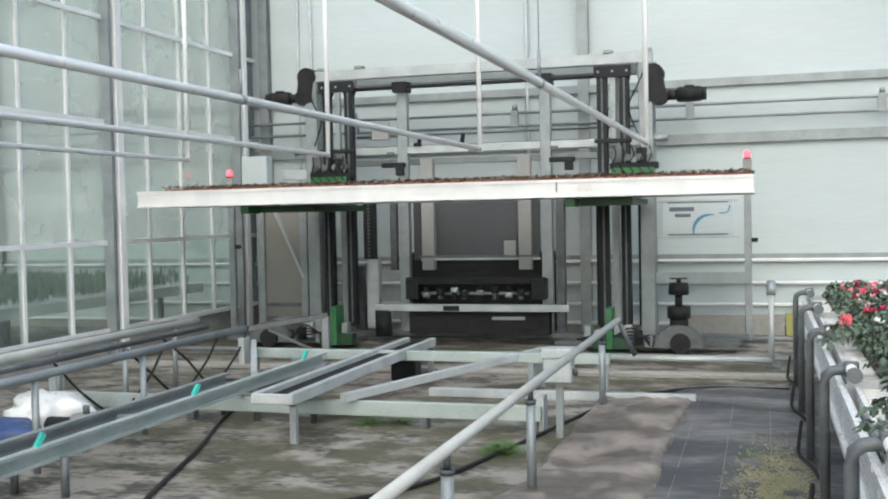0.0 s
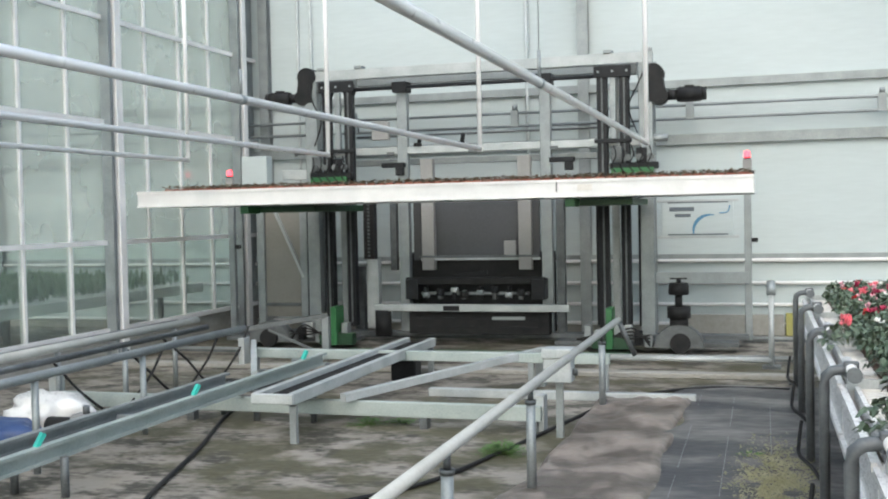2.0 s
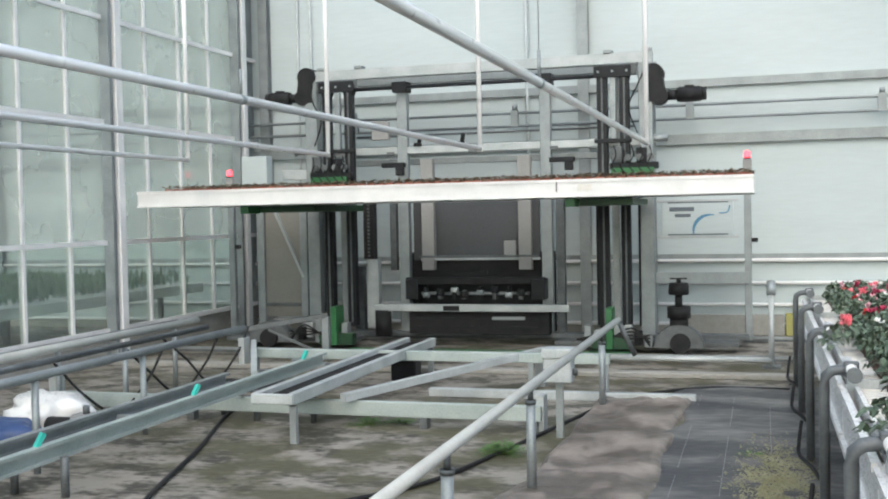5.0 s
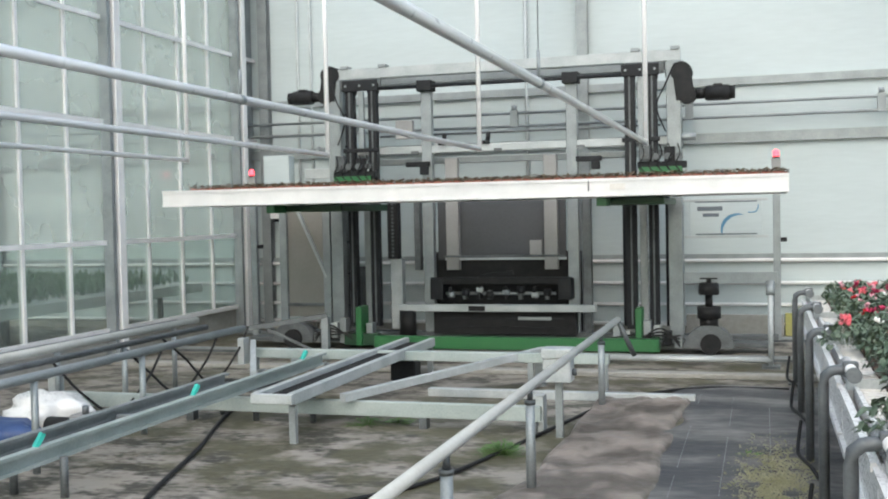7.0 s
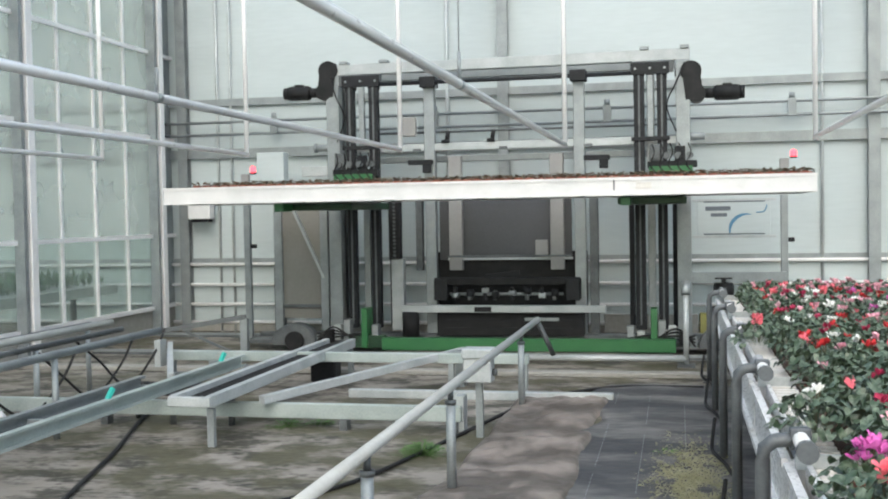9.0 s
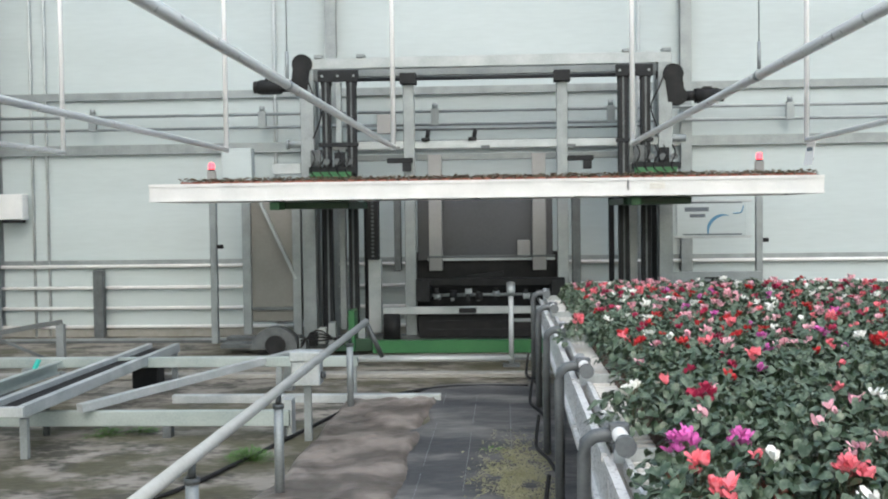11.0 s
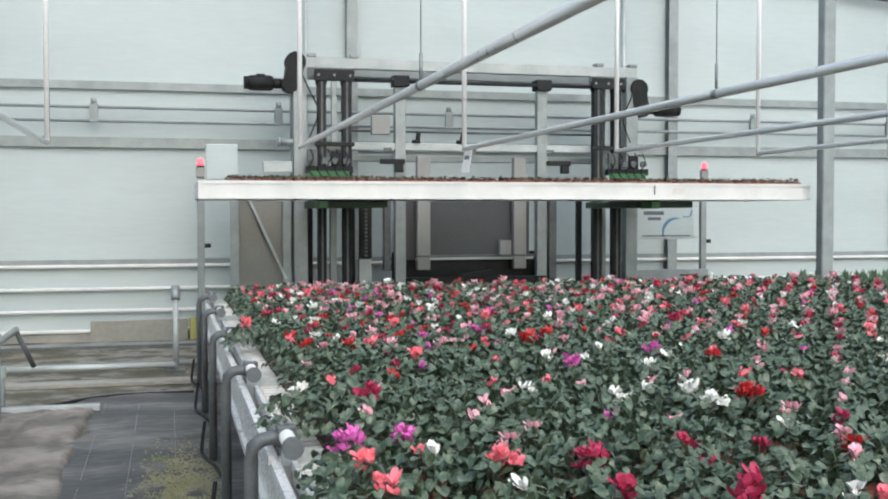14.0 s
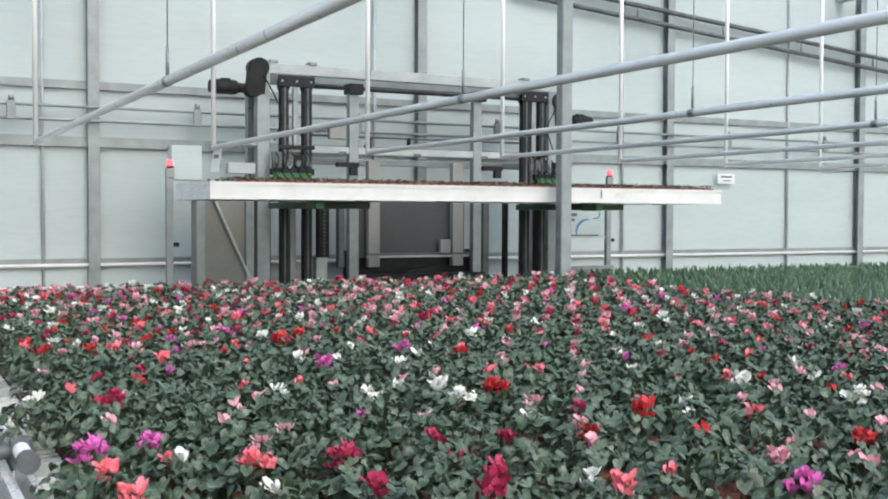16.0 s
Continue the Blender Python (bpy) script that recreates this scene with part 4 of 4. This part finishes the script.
for x, y0, y1, z, r, legs, m in ((-4.30, 3.0, 10.1, 0.62, 0.03, (6.75, 8.2), "galv"), (-5.25, 4.5, 11.1, 0.6, 0.035, (7.4, 10.6), "cream"), (-4.9, 4.5, 10.6, 0.58, 0.025, (9.0,), "galv_dark"), (-5.42, 4.5, 11.0, 0.585, 0.03, (8.8,), "galv_dark")):
    tr = thing("pipe_rail", "galvanised pipe rail carrying tables, on posts", "rail", "pipe rails", at=(-0.16, 0, 0))
    part("rail", T((x, y0, z), (x, y1, z), r), M[m], tr)
    for y in legs:
        part("leg", T((x, y, 0), (x, y, z - r), 0.024), M["galv"], tr)
ar = thing("swing_arm", "dark steel arm on a post beside the track", "arm")
part("post", B(-4.74, -4.66, 12.92, 13.0, 0, 0.48), M["galv"], ar)
part("arm", strut(bmesh.new(), (-5.6, 12.6, 0.36), (-4.68, 12.96, 0.5), 0.06, 0.05), M["galv_dark"], ar)
part("brace", strut(bmesh.new(), (-5.3, 12.7, 0.36), (-4.72, 12.96, 0.05), 0.03, 0.03), M["galv_dark"], ar)

# crumpled white sack and blue cover with a pump on the floor
def lump(sx, sy, sz, amp, seed):
    bm = bmesh.new()
    bmesh.ops.create_icosphere(bm, subdivisions=4, radius=1)
    for v in bm.verts:
        n = noise.noise(v.co * 1.6 + Vector((seed, 0, 0))) + 0.5 * noise.noise(v.co * 4 + Vector((0, seed, 0)))
        v.co *= 1 + amp * n
        v.co = Vector((v.co.x * sx, v.co.y * sy, max(v.co.z, -0.55) * sz + 0.55 * sz))
    for f in bm.faces:
        f.smooth = True
    return bm


for name, lab, m, x, y, s in (("sack", "crumpled white plastic sack on the floor", "white", -5.25, 8.15, (0.36, 0.3, 0.2)), ("blue_cover", "crumpled dark blue plastic sheet on the floor", "blue", -5.20, 7.35, (0.42, 0.28, 0.15))):
    o = solid(name, lump(*s, 0.35, x), M[m], lab, "sack")
    o.location = paced((x, y, 0))
pu = thing("pump", "small pale pump box beside the sack", "pump", at=(-4.75, 7.85, 0))
part("body", B(-0.1, 0.1, -0.08, 0.08, 0.0, 0.2, bevel=0.012), M["beige_light"], pu)
part("motor", T((-0.32, 0, 0.1), (-0.1, 0, 0.1), 0.07), M["black"], pu)
part("nozzle", T((0, 0, 0.2), (0, 0, 0.26), 0.025), M["galv_dark"], pu)

# loose black cables under the pipe rails
for k in range(3):
    y = 8.5 + 0.9 * k + 0.2 * (k % 2)
    solid("cable", sweep(bmesh.new(), curve_pts([(-5.2, y - 0.4, 0.56), (-5.1, y - 0.1, 0.25 + 0.04 * (k % 3)), (-5.0, y + 0.25, 0.06), (-4.85, y + 0.5, 0.3), (-4.8, y + 0.7, 0.55)]), 0.011, 6), M["black"], "black cable hanging from the pipe rails", "cable", "hanging cables")
# thin flat black patch on the floor under the pipe rails
solid("floor_patch", B(-5.3, -4.0, 10.4, 11.2, 0.0, 0.012), M["black"], "flat black patch on the floor under the rails", "sheet")


# ---- cyclamen ----
COLOURS = ("magenta", "coral", "crimson", "red", "white_petal", "pale_pink")
for n, c, d in (("magenta", (0.74, 0.17, 0.52), (0.60, 0.10, 0.40)), ("coral", (0.90, 0.25, 0.30), (0.80, 0.15, 0.20)), ("crimson", (0.46, 0.03, 0.10), (0.36, 0.02, 0.07)),
                ("red", (0.58, 0.03, 0.035), (0.46, 0.02, 0.03)), ("white_petal", (0.90, 0.90, 0.87), (0.82, 0.82, 0.78)), ("pale_pink", (0.84, 0.50, 0.55), (0.74, 0.32, 0.42))):
    M[n] = material(n + "_petals", c, 0.6, second=d, scale=20, fine=120, amount=0.5)


def leaf_list(rng, n, radius):
    """Leaves of one plant: (centre, out direction, up tilt, size)."""
    out = []
    for k in range(n):
        u = (k + 0.5) / n
        r = radius * sqrt(u)
        a = k * 2.39996 + rng.uniform(-0.4, 0.4)
        z = 0.145 - 0.095 * u ** 1.5 + rng.uniform(-0.032, 0.032)
        out.append((Vector((r * cos(a), r * sin(a), z)), a + rng.uniform(-0.9, 0.9), rng.uniform(-0.6, 0.9) + 0.35 * u, rng.uniform(0.013, 0.025)))
    return out


def plant_arrays(rng, n=96, radius=0.15):
    """Vertices and faces of one plant's leaves: cupped heart shapes with wavy rims on short stalks."""
    V, F = [], []
    for c, a, tilt, s in leaf_list(rng, n, radius):
        d = Vector((cos(a) * cos(tilt), sin(a) * cos(tilt), -sin(tilt)))
        w = Vector((-sin(a), cos(a), rng.uniform(-0.45, 0.45))).normalized()
        up = w.cross(d).normalized()
        if up.z < 0:
            up = -up
        b = len(V)
        curl = rng.uniform(0.5, 1.6)
        shape = [(-0.5, 0, -0.22), (-0.9, 0.45, 0.16), (-0.4, 0.98, 0.30), (0.4, 0.82, 0.06), (1.05, 0, -0.30), (0.4, -0.82, 0.06), (-0.4, -0.98, 0.30), (-0.9, -0.45, 0.16), (0.1, 0, -0.06)]
        for p, q, h in shape:
            V.append(c + d * (p * s) + w * (q * s) + up * ((h * curl + rng.uniform(-0.07, 0.07)) * s))
        for i in range(8):
            F.append((b + i, b + (i + 1) % 8, b + 8))
        b = len(V)
        root = Vector((c.x * 0.25, c.y * 0.25, 0.02))
        V += [root + w * 0.002, c + w * 0.002 - d * s * 0.5, c - w * 0.002 - d * s * 0.5]
        F.append((b, b + 1, b + 2))
    return V, F


def blossom_arrays(rng, n):
    """n cyclamen flowers on stalks over the middle of a plant, their petals swept upright and twisted: petals and stalks apart."""
    V, F, SV, SF = [], [], [], []
    for k in range(n):
        r = 0.0 if n == 1 else rng.uniform(0.2, 1.0) * (0.010 + 0.0085 * sqrt(n))
        a = 2 * pi * k / n + rng.uniform(-0.5, 0.5)
        base = Vector((r * cos(a), r * sin(a), rng.uniform(0.14, 0.185)))
        s = rng.uniform(0.0125, 0.018) if n > 1 else rng.uniform(0.015, 0.021)
        turn = rng.uniform(0, 6)
        lean = Vector((rng.uniform(-0.45, 0.45), rng.uniform(-0.45, 0.45), 0))
        for j in range(5):
            t = turn + j * 2 * pi / 5 + rng.uniform(-0.25, 0.25)
            o, w = Vector((cos(t), sin(t), 0)), Vector((-sin(t), cos(t), 0))
            spread, tall, twist = rng.uniform(0.7, 1.7), rng.uniform(0.55, 1.2), rng.uniform(-0.5, 0.5)
            b = len(V)
            for p, q, h in ((0.10, -0.14, 0), (0.12, 0.16, 0.05), (0.42, 0.46, 0.50), (0.48, -0.44, 0.52), (0.74, 0.58, 1.10), (0.62, -0.56, 1.15), (0.92, 0.30, 1.62), (0.82, -0.26, 1.70)):
                V.append(base + (o * (p * spread) + w * (q + twist * h) + Vector((0, 0, h * tall)) + lean * h) * s)
            F += [(b, b + 1, b + 2, b + 3), (b + 3, b + 2, b + 4, b + 5), (b + 5, b + 4, b + 6, b + 7)]
        b = len(SV)
        SV += [Vector((0.002, 0, 0.05)), Vector((-0.002, 0, 0.05)), base + Vector((-0.002, 0, 0)), base + Vector((0.002, 0, 0))]
        SF.append((b, b + 1, b + 2, b + 3))
    return V, F, SV, SF


rng = random.Random(7)
PLANTS = [plant_arrays(rng) for _ in range(9)]
BLOOMS = [blossom_arrays(rng, n) for n in (1, 2, 4, 6, 9, 12, 16, 20)]


def raw_mesh(name, V, F, mats, slots=None, smooth=True):
    me = bpy.data.meshes.new(name)
    me.from_pydata([tuple(v) for v in V], [], F)
    for m in mats:
        me.materials.append(m)
    if slots:
        me.polygons.foreach_set("material_index", slots)
    if smooth:
        me.polygons.foreach_set("use_smooth", [True] * len(F))
    me.update()
    return me


LEAF_MESH = [raw_mesh("foliage", V, F, [M["leaf"]]) for V, F in PLANTS]
BLOOM_MESH = {}
for i, (V, F, SV, SF) in enumerate(BLOOMS):
    for c in COLOURS:
        off = len(V)
        BLOOM_MESH[i, c] = raw_mesh("blossom", V + SV, F + [tuple(off + q for q in f) for f in SF], [M[c], M["stalk"]], [0] * len(F) + [1] * len(SF), False)
POT_MESH = mesh_of("pot", tube(bmesh.new(), (0, 0, 0), (0, 0, 0.09), 0.042, 10, 0.058), M["terracotta"])

# plants whose flowers stand out, where they stand: x, y, colour, fullness
SHOWY = [(0.50, 3.58, "magenta", 6), (0.70, 3.77, "magenta", 5), (0.69, 3.46, "coral", 3), (0.70, 3.35, "white_petal", 2), (0.49, 3.24, "coral", 3),
         (0.51, 3.02, "coral", 4), (0.86, 3.17, "coral", 5), (1.11, 3.17, "crimson", 6), (1.05, 2.77, "crimson", 3), (1.31, 2.62, "crimson", 4),
         (2.06, 4.11, "red", 6), (1.89, 4.27, "white_petal", 4), (1.84, 3.95, "white_petal", 5), (2.31, 5.70, "magenta", 5), (1.69, 5.08, "magenta", 4),
         (0.69, 4.46, "crimson", 5), (0.46, 4.57, "white_petal", 3), (1.68, 3.27, "crimson", 3), (1.46, 3.34, "crimson", 3), (2.53, 5.46, "red", 5),
         (1.10, 5.64, "coral", 3), (0.45, 7.60, "coral", 4), (1.67, 6.78, "magenta", 3), (2.20, 3.29, "red", 4), (3.02, 3.76, "white_petal", 4),
         (3.12, 3.21, "white_petal", 5), (2.67, 2.70, "red", 5), (2.23, 2.60, "pale_pink", 4), (2.00, 2.23, "magenta", 5), (1.62, 2.50, "coral", 4),
         (1.27, 2.54, "crimson", 4), (1.63, 2.68, "white_petal", 2), (3.79, 4.00, "magenta", 3)]

TABLE_Y = [0.45 + 1.93 * k for k in range(6)]
TOP = 0.765
spots = list(SHOWY)
for j in range(-6, 52):
    for i in range(28):
        x = 0.64 + 0.23 * i + (0.116 if j % 2 else 0) + rng.uniform(-0.03, 0.03)
        y = 1.75 + 0.2 * j + rng.uniform(-0.03, 0.03)
        if x > 6.66 or y > 11.85 or any((x - s[0]) ** 2 + (y - s[1]) ** 2 < 0.025 for s in SHOWY):
            continue
        u = rng.random()
        c = rng.choices(COLOURS, (0.05, 0.19, 0.19, 0.10, 0.14, 0.33))[0]
        k = 0 if u < 0.30 or (y < 6 and u < 0.80) else rng.randrange(1, 3) if u < 0.75 or y < 6 else rng.randrange(2, 5)
        spots.append((x, y, None if u < (0.40 if y < 6 else 0.12) else c, k))
near, far = [], [[] for _ in TABLE_Y]
for x, y, c, k in spots:
    row = (x, y, c, k, rng.randrange(len(PLANTS)), rng.uniform(0, 6.28), rng.uniform(0.88, 1.12))
    if 1.7 < y < 3.75 and len(near) < 290:
        near.append(row)
    else:
        far[max(q for q in range(6) if TABLE_Y[q] <= y or q == 0)].append(row)
NAMES = {"magenta": "magenta", "coral": "coral pink", "crimson": "crimson", "red": "red", "white_petal": "white", "pale_pink": "pale pink", None: "green"}
for x, y, c, k, v, a, s in near:
    p = thing("potted_cyclamen", "cyclamen with %s over dark green leaves" % (NAMES[c] + " flowers" if c else "no open flowers"), "cyclamen", "cyclamen on the tables", at=(x, y, TOP))
    p.rotation_euler, p.scale = (0, 0, a), (s, s, s)
    for nm, me in (("pot", POT_MESH), ("foliage", LEAF_MESH[v])) + ((("blossom", BLOOM_MESH[k, c]),) if c else ()):
        o = new(nm, me)
        o.parent = p


def massed(name, rows, label):
    V, F, S = [], [], []
    mats = [M["leaf"], M["stalk"]] + [M[c] for c in COLOURS]
    for x, y, c, k, v, a, s in rows:
        m = Matrix.Translation(paced((x, y, TOP))) @ Matrix.Rotation(a, 4, "Z") @ Matrix.Scale(s, 4)
        pieces = [(PLANTS[v], 0)]
        if c:
            pieces += [(BLOOMS[k][:2], 2 + COLOURS.index(c)), (BLOOMS[k][2:], 1)]
        for (pv, pf), slot in pieces:
            off = len(V)
            V += [m @ q for q in pv]
            F += [tuple(off + q for q in f) for f in pf]
            S += [slot] * len(pf)
    return tagged(new(name, raw_mesh(name, V, F, mats, S)), label, "cyclamen", kind="stuff")


for rows in far:
    if rows:
        massed("cyclamen_bed", rows, "massed flowering cyclamen in red, pink and white on a table")


# ---- flower tables with their end profiles ----
def flower_table():
    t = thing("flower_table", "long white aluminium plant table full of cyclamen", "plant table", "flower tables")
    part("tray", B(0.42, 6.8, 0.03, 1.87, 0.69, 0.74), M["tray"], t)
    part("soil", B(0.53, 6.72, 0.05, 1.85, 0.74, 0.772), M["soil"], t)
    bm = bmesh.new()
    box(bm, 0.345, 0.36, 0.02, 1.88, 0.50, 0.755)
    box(bm, 0.325, 0.345, 0.02, 1.88, 0.735, 0.765)
    box(bm, 0.325, 0.345, 0.02, 1.88, 0.50, 0.53)
    box(bm, 0.395, 0.415, 0.02, 1.88, 0.70, 0.765)
    part("end_profile", bm, M["white"], t, "white aluminium end profile")
    bm = bmesh.new()
    box(bm, 6.8, 6.84, 0.02, 1.88, 0.55, 0.765)
    box(bm, 0.36, 6.8, 0.0, 0.02, 0.55, 0.765)
    box(bm, 0.36, 6.8, 1.88, 1.9, 0.55, 0.765)
    part("side_profile", bm, M["white"], t)
    y = 0.05
    k = 0
    while y < 1.83:
        if k % 7 != 6:
            part("rib", B(0.42, 0.535, y, y + 0.028, 0.74, 0.757 + 0.004 * (k % 2), bevel=0.004), M["tray"], t)
        y += 0.042
        k += 1
    part("end_lip", B(0.36, 0.56, 1.84, 1.86, 0.75, 0.80), M["galv_light"], t)
    for x in (1.0, 3.6, 6.2):
        for y in (0.35, 1.55):
            part("leg", B(x - 0.03, x + 0.03, y - 0.03, y + 0.03, 0, 0.69), M["galv"], t)
    return t


first = flower_table()
first.location = paced((0, TABLE_Y[0], 0))
for y in TABLE_Y[1:]:
    copy_thing(first, pose(0, y * DEPTH, 0))


def roller_post():
    r = thing("roller_post", "dark grey bent pipe post with a white guide roller", "roller post", "roller posts")
    pts = [(0.265, 0, 0), (0.265, 0, 0.76), (0.27, 0, 0.80), (0.30, 0, 0.825), (0.33, 0, 0.83), (0.36, 0, 0.83)]
    part("pipe", sweep(bmesh.new(), pts, 0.025, 10), M["post"], r)
    ro = part("roller", T((0.385, -0.22, 0.835), (0.385, 0.30, 0.835), 0.027), M["white"], r, "white plastic roller")
    part("end_cap", T((0.385, -0.26, 0.835), (0.385, -0.22, 0.835), 0.036), M["post"], ro)
    part("clamp", B(0.35, 0.42, -0.025, 0.025, 0.80, 0.872, bevel=0.006), M["post"], r)
    part("foot", B(0.2, 0.33, -0.06, 0.06, 0, 0.012), M["galv_dark"], r)
    part("drip_hose", sweep(bmesh.new(), curve_pts([(0.22, 0.30, 0.22), (0.20, 0.2, 0.10), (0.20, 0.08, 0.04), (0.26, -0.3, 0.04), (0.3, -0.7, 0.04)]), 0.012, 8), M["black"], r, "black drip hose")
    return r


first = roller_post()
first.location = paced((0, 4.32, 0))
for y in (2.38, 6.25, 8.18, 10.11, 11.85):
    copy_thing(first, pose(0, y * DEPTH, 0))

# ---- tables of young green plants beyond ----
for k, y0 in enumerate((4.6, 6.5, 8.4, 10.3, 12.2)):
    gt = thing("green_table", "white plant table with rows of young green plants", "plant table", "green tables")
    part("tray", B(7.4, 20.0, y0, y0 + 1.85, 0.58, 0.72), M["white"], gt)
    for x in (8.0, 13.5, 19.0):
        for q in (0.3, 1.5):
            part("leg", B(x - 0.03, x + 0.03, y0 + q - 0.03, y0 + q + 0.03, 0, 0.58), M["galv"], gt)
    V, F = [], []
    for j in range(9):
        for i in range(62):
            cx, cy = 7.5 + i * 0.2 + 0.1 * (j % 2), y0 + 0.1 + j * 0.205
            for q in range(9):
                a, h, l = rng.uniform(0, 6.28), rng.uniform(0.08, 0.19), rng.uniform(0.03, 0.075)
                b = len(V)
                o, w = Vector((cos(a), sin(a), 0)), Vector((-sin(a), cos(a), 0)) * rng.uniform(0.012, 0.022)
                c = paced((cx, cy, 0.72))
                V += [c, c + o * l * 0.5 + w + Vector((0, 0, h * 0.6)), c + o * l + Vector((0, 0, h)), c + o * l * 0.5 - w + Vector((0, 0, h * 0.6))]
                F.append((b, b + 1, b + 2, b + 3))
    tagged(new("seedling_bed", raw_mesh("seedling_bed", V, F, [M["leaf_light"]])), "rows of young green pot plants on a white table", "seedlings", kind="stuff")

# green crop in the next bay, behind the side glass
nt_ = thing("next_bay_table", "long plant table with a green crop behind the glass", "plant table")
part("tray", B(-10.6, -7.3, 7.0, 15.2, 0.62, 0.74), M["white"], nt_)
for y in (7.5, 11.3, 14.9):
    for x in (-10.4, -7.8):
        part("leg", B(x - 0.03, x + 0.03, y - 0.03, y + 0.03, 0, 0.62), M["galv"], nt_)
V, F = [], []
for i in range(5200):
    c = paced((rng.uniform(-10.5, -7.4), rng.uniform(7.1, 15.1), 0.74))
    a, h, l = rng.uniform(0, 6.28), rng.uniform(0.08, 0.24), rng.uniform(0.03, 0.09)
    o, w = Vector((cos(a), sin(a), 0)), Vector((-sin(a), cos(a), 0)) * 0.018
    b = len(V)
    V += [c, c + o * l * 0.5 + w + Vector((0, 0, h * 0.6)), c + o * l + Vector((0, 0, h)), c + o * l * 0.5 - w + Vector((0, 0, h * 0.6))]
    F.append((b, b + 1, b + 2, b + 3))
tagged(new("green_crop", raw_mesh("green_crop", V, F, [M["leaf_light"]])), "dense green crop on the table behind the glass", "crop", kind="stuff")

# ---- small things on the end wall ----
wb = thing("wall_box", "white electrical wall box beside the corner", "electrical box")
part("body", B(-6.68, -6.35, 16.2, 16.42, 1.58, 1.92, bevel=0.012), M["white"], wb)
part("bottom_vent", B(-6.64, -6.39, 16.22, 16.4, 1.54, 1.58), M["dark"], wb)
wp = solid("short_post", B(-5.44, -5.31, 16.24, 16.37, 0.0, 0.9, bevel=0.006), M["galv_dark"], "short dark steel post before the end wall", "post")
sg = thing("wall_sign", "small white sign with unreadable dark print on the end wall", "sign")
part("plate", B(12.55, 12.93, 16.40, 16.41, 2.14, 2.31), M["white"], sg)
part("print", B(12.62, 12.86, 16.394, 16.398, 2.24, 2.27), M["ink"], sg)
part("print", B(12.66, 12.84, 16.394, 16.398, 2.18, 2.20), M["ink"], sg)
pt = thing("pipe_tag", "white tag with dark print hanging from an overhead pipe", "tag")
part("plate", strut(bmesh.new(), (2.88, 11.99, 2.222), (2.84, 11.97, 2.0), 0.12, 0.006), M["white"], pt)
for z in (2.15, 2.06):
    part("print", strut(bmesh.new(), (2.87, 11.982, z + 0.018), (2.862, 11.976, z - 0.018), 0.07, 0.012), M["ink"], pt)
solid("yellow_board", B(0.25, 1.1, WALL_Y - 0.2, WALL_Y - 0.09, 0.0, 0.28, bevel=0.006), M["yellow"], "faded yellow board at the foot of the end wall", "board")
solid("pale_board", B(-0.95, 0.23, WALL_Y - 0.2, WALL_Y - 0.09, 0.0, 0.26, bevel=0.006), M["plinth"], "pale concrete board at the foot of the end wall", "board")
rb = thing("roof_beam", "sloping galvanised double pipe under the roof edge", "beam")
for dz in (0.0, -0.22):
    part("pipe", T((8.5, 16.35, 5.16 + dz), (18.5, 16.35, 4.34 + dz), 0.04), M["galv_dark"], rb)
for k in range(6):
    x = 9.0 + 1.8 * k
    part("clamp", T((x, 16.35, 5.16 - 0.082 * (x - 8.5)), (x, 16.35, 4.94 - 0.082 * (x - 8.5)), 0.02), M["galv"], rb)


plants = table_plants()
BEACONS = [((-6.745, 14.96, 2.14), beacon(-6.745, 14.96, 2.14)), ((-0.18, 15.25, 2.17), beacon(-0.18, 15.25, 2.17))]


def travelled(t):
    for (a, p), (b, q) in zip(TRAVEL, TRAVEL[1:]):
        if t <= b:
            return p + (q - p) * (t - a) / (b - a)
    return TRAVEL[-1][1]


def motions():
    walk(machine, [(t, pose(s + 0.03, 0, 0)) for t, s in TRAVEL])
    for ob in (table, plants):
        walk(ob, [(t, pose(s, 0, 0)) for t, s in TRAVEL])
    # the green beam lifts before the machine sets off
    walk(base_beam, [(t, pose(0, 0, z)) for t, z in ((0.0, -0.16), (4.4, -0.16), (5.2, -0.14), (6.3, -0.02), (6.8, 0.0), (16.0, 0.0))])
    # the beacons ride along and turn once a second
    for (x, y, z), ob in BEACONS:
        walk(ob, [(k * 0.2, pose(x + travelled(k * 0.2), y * DEPTH, z, 0, 0, 72 * k)) for k in range(81)])


motions()
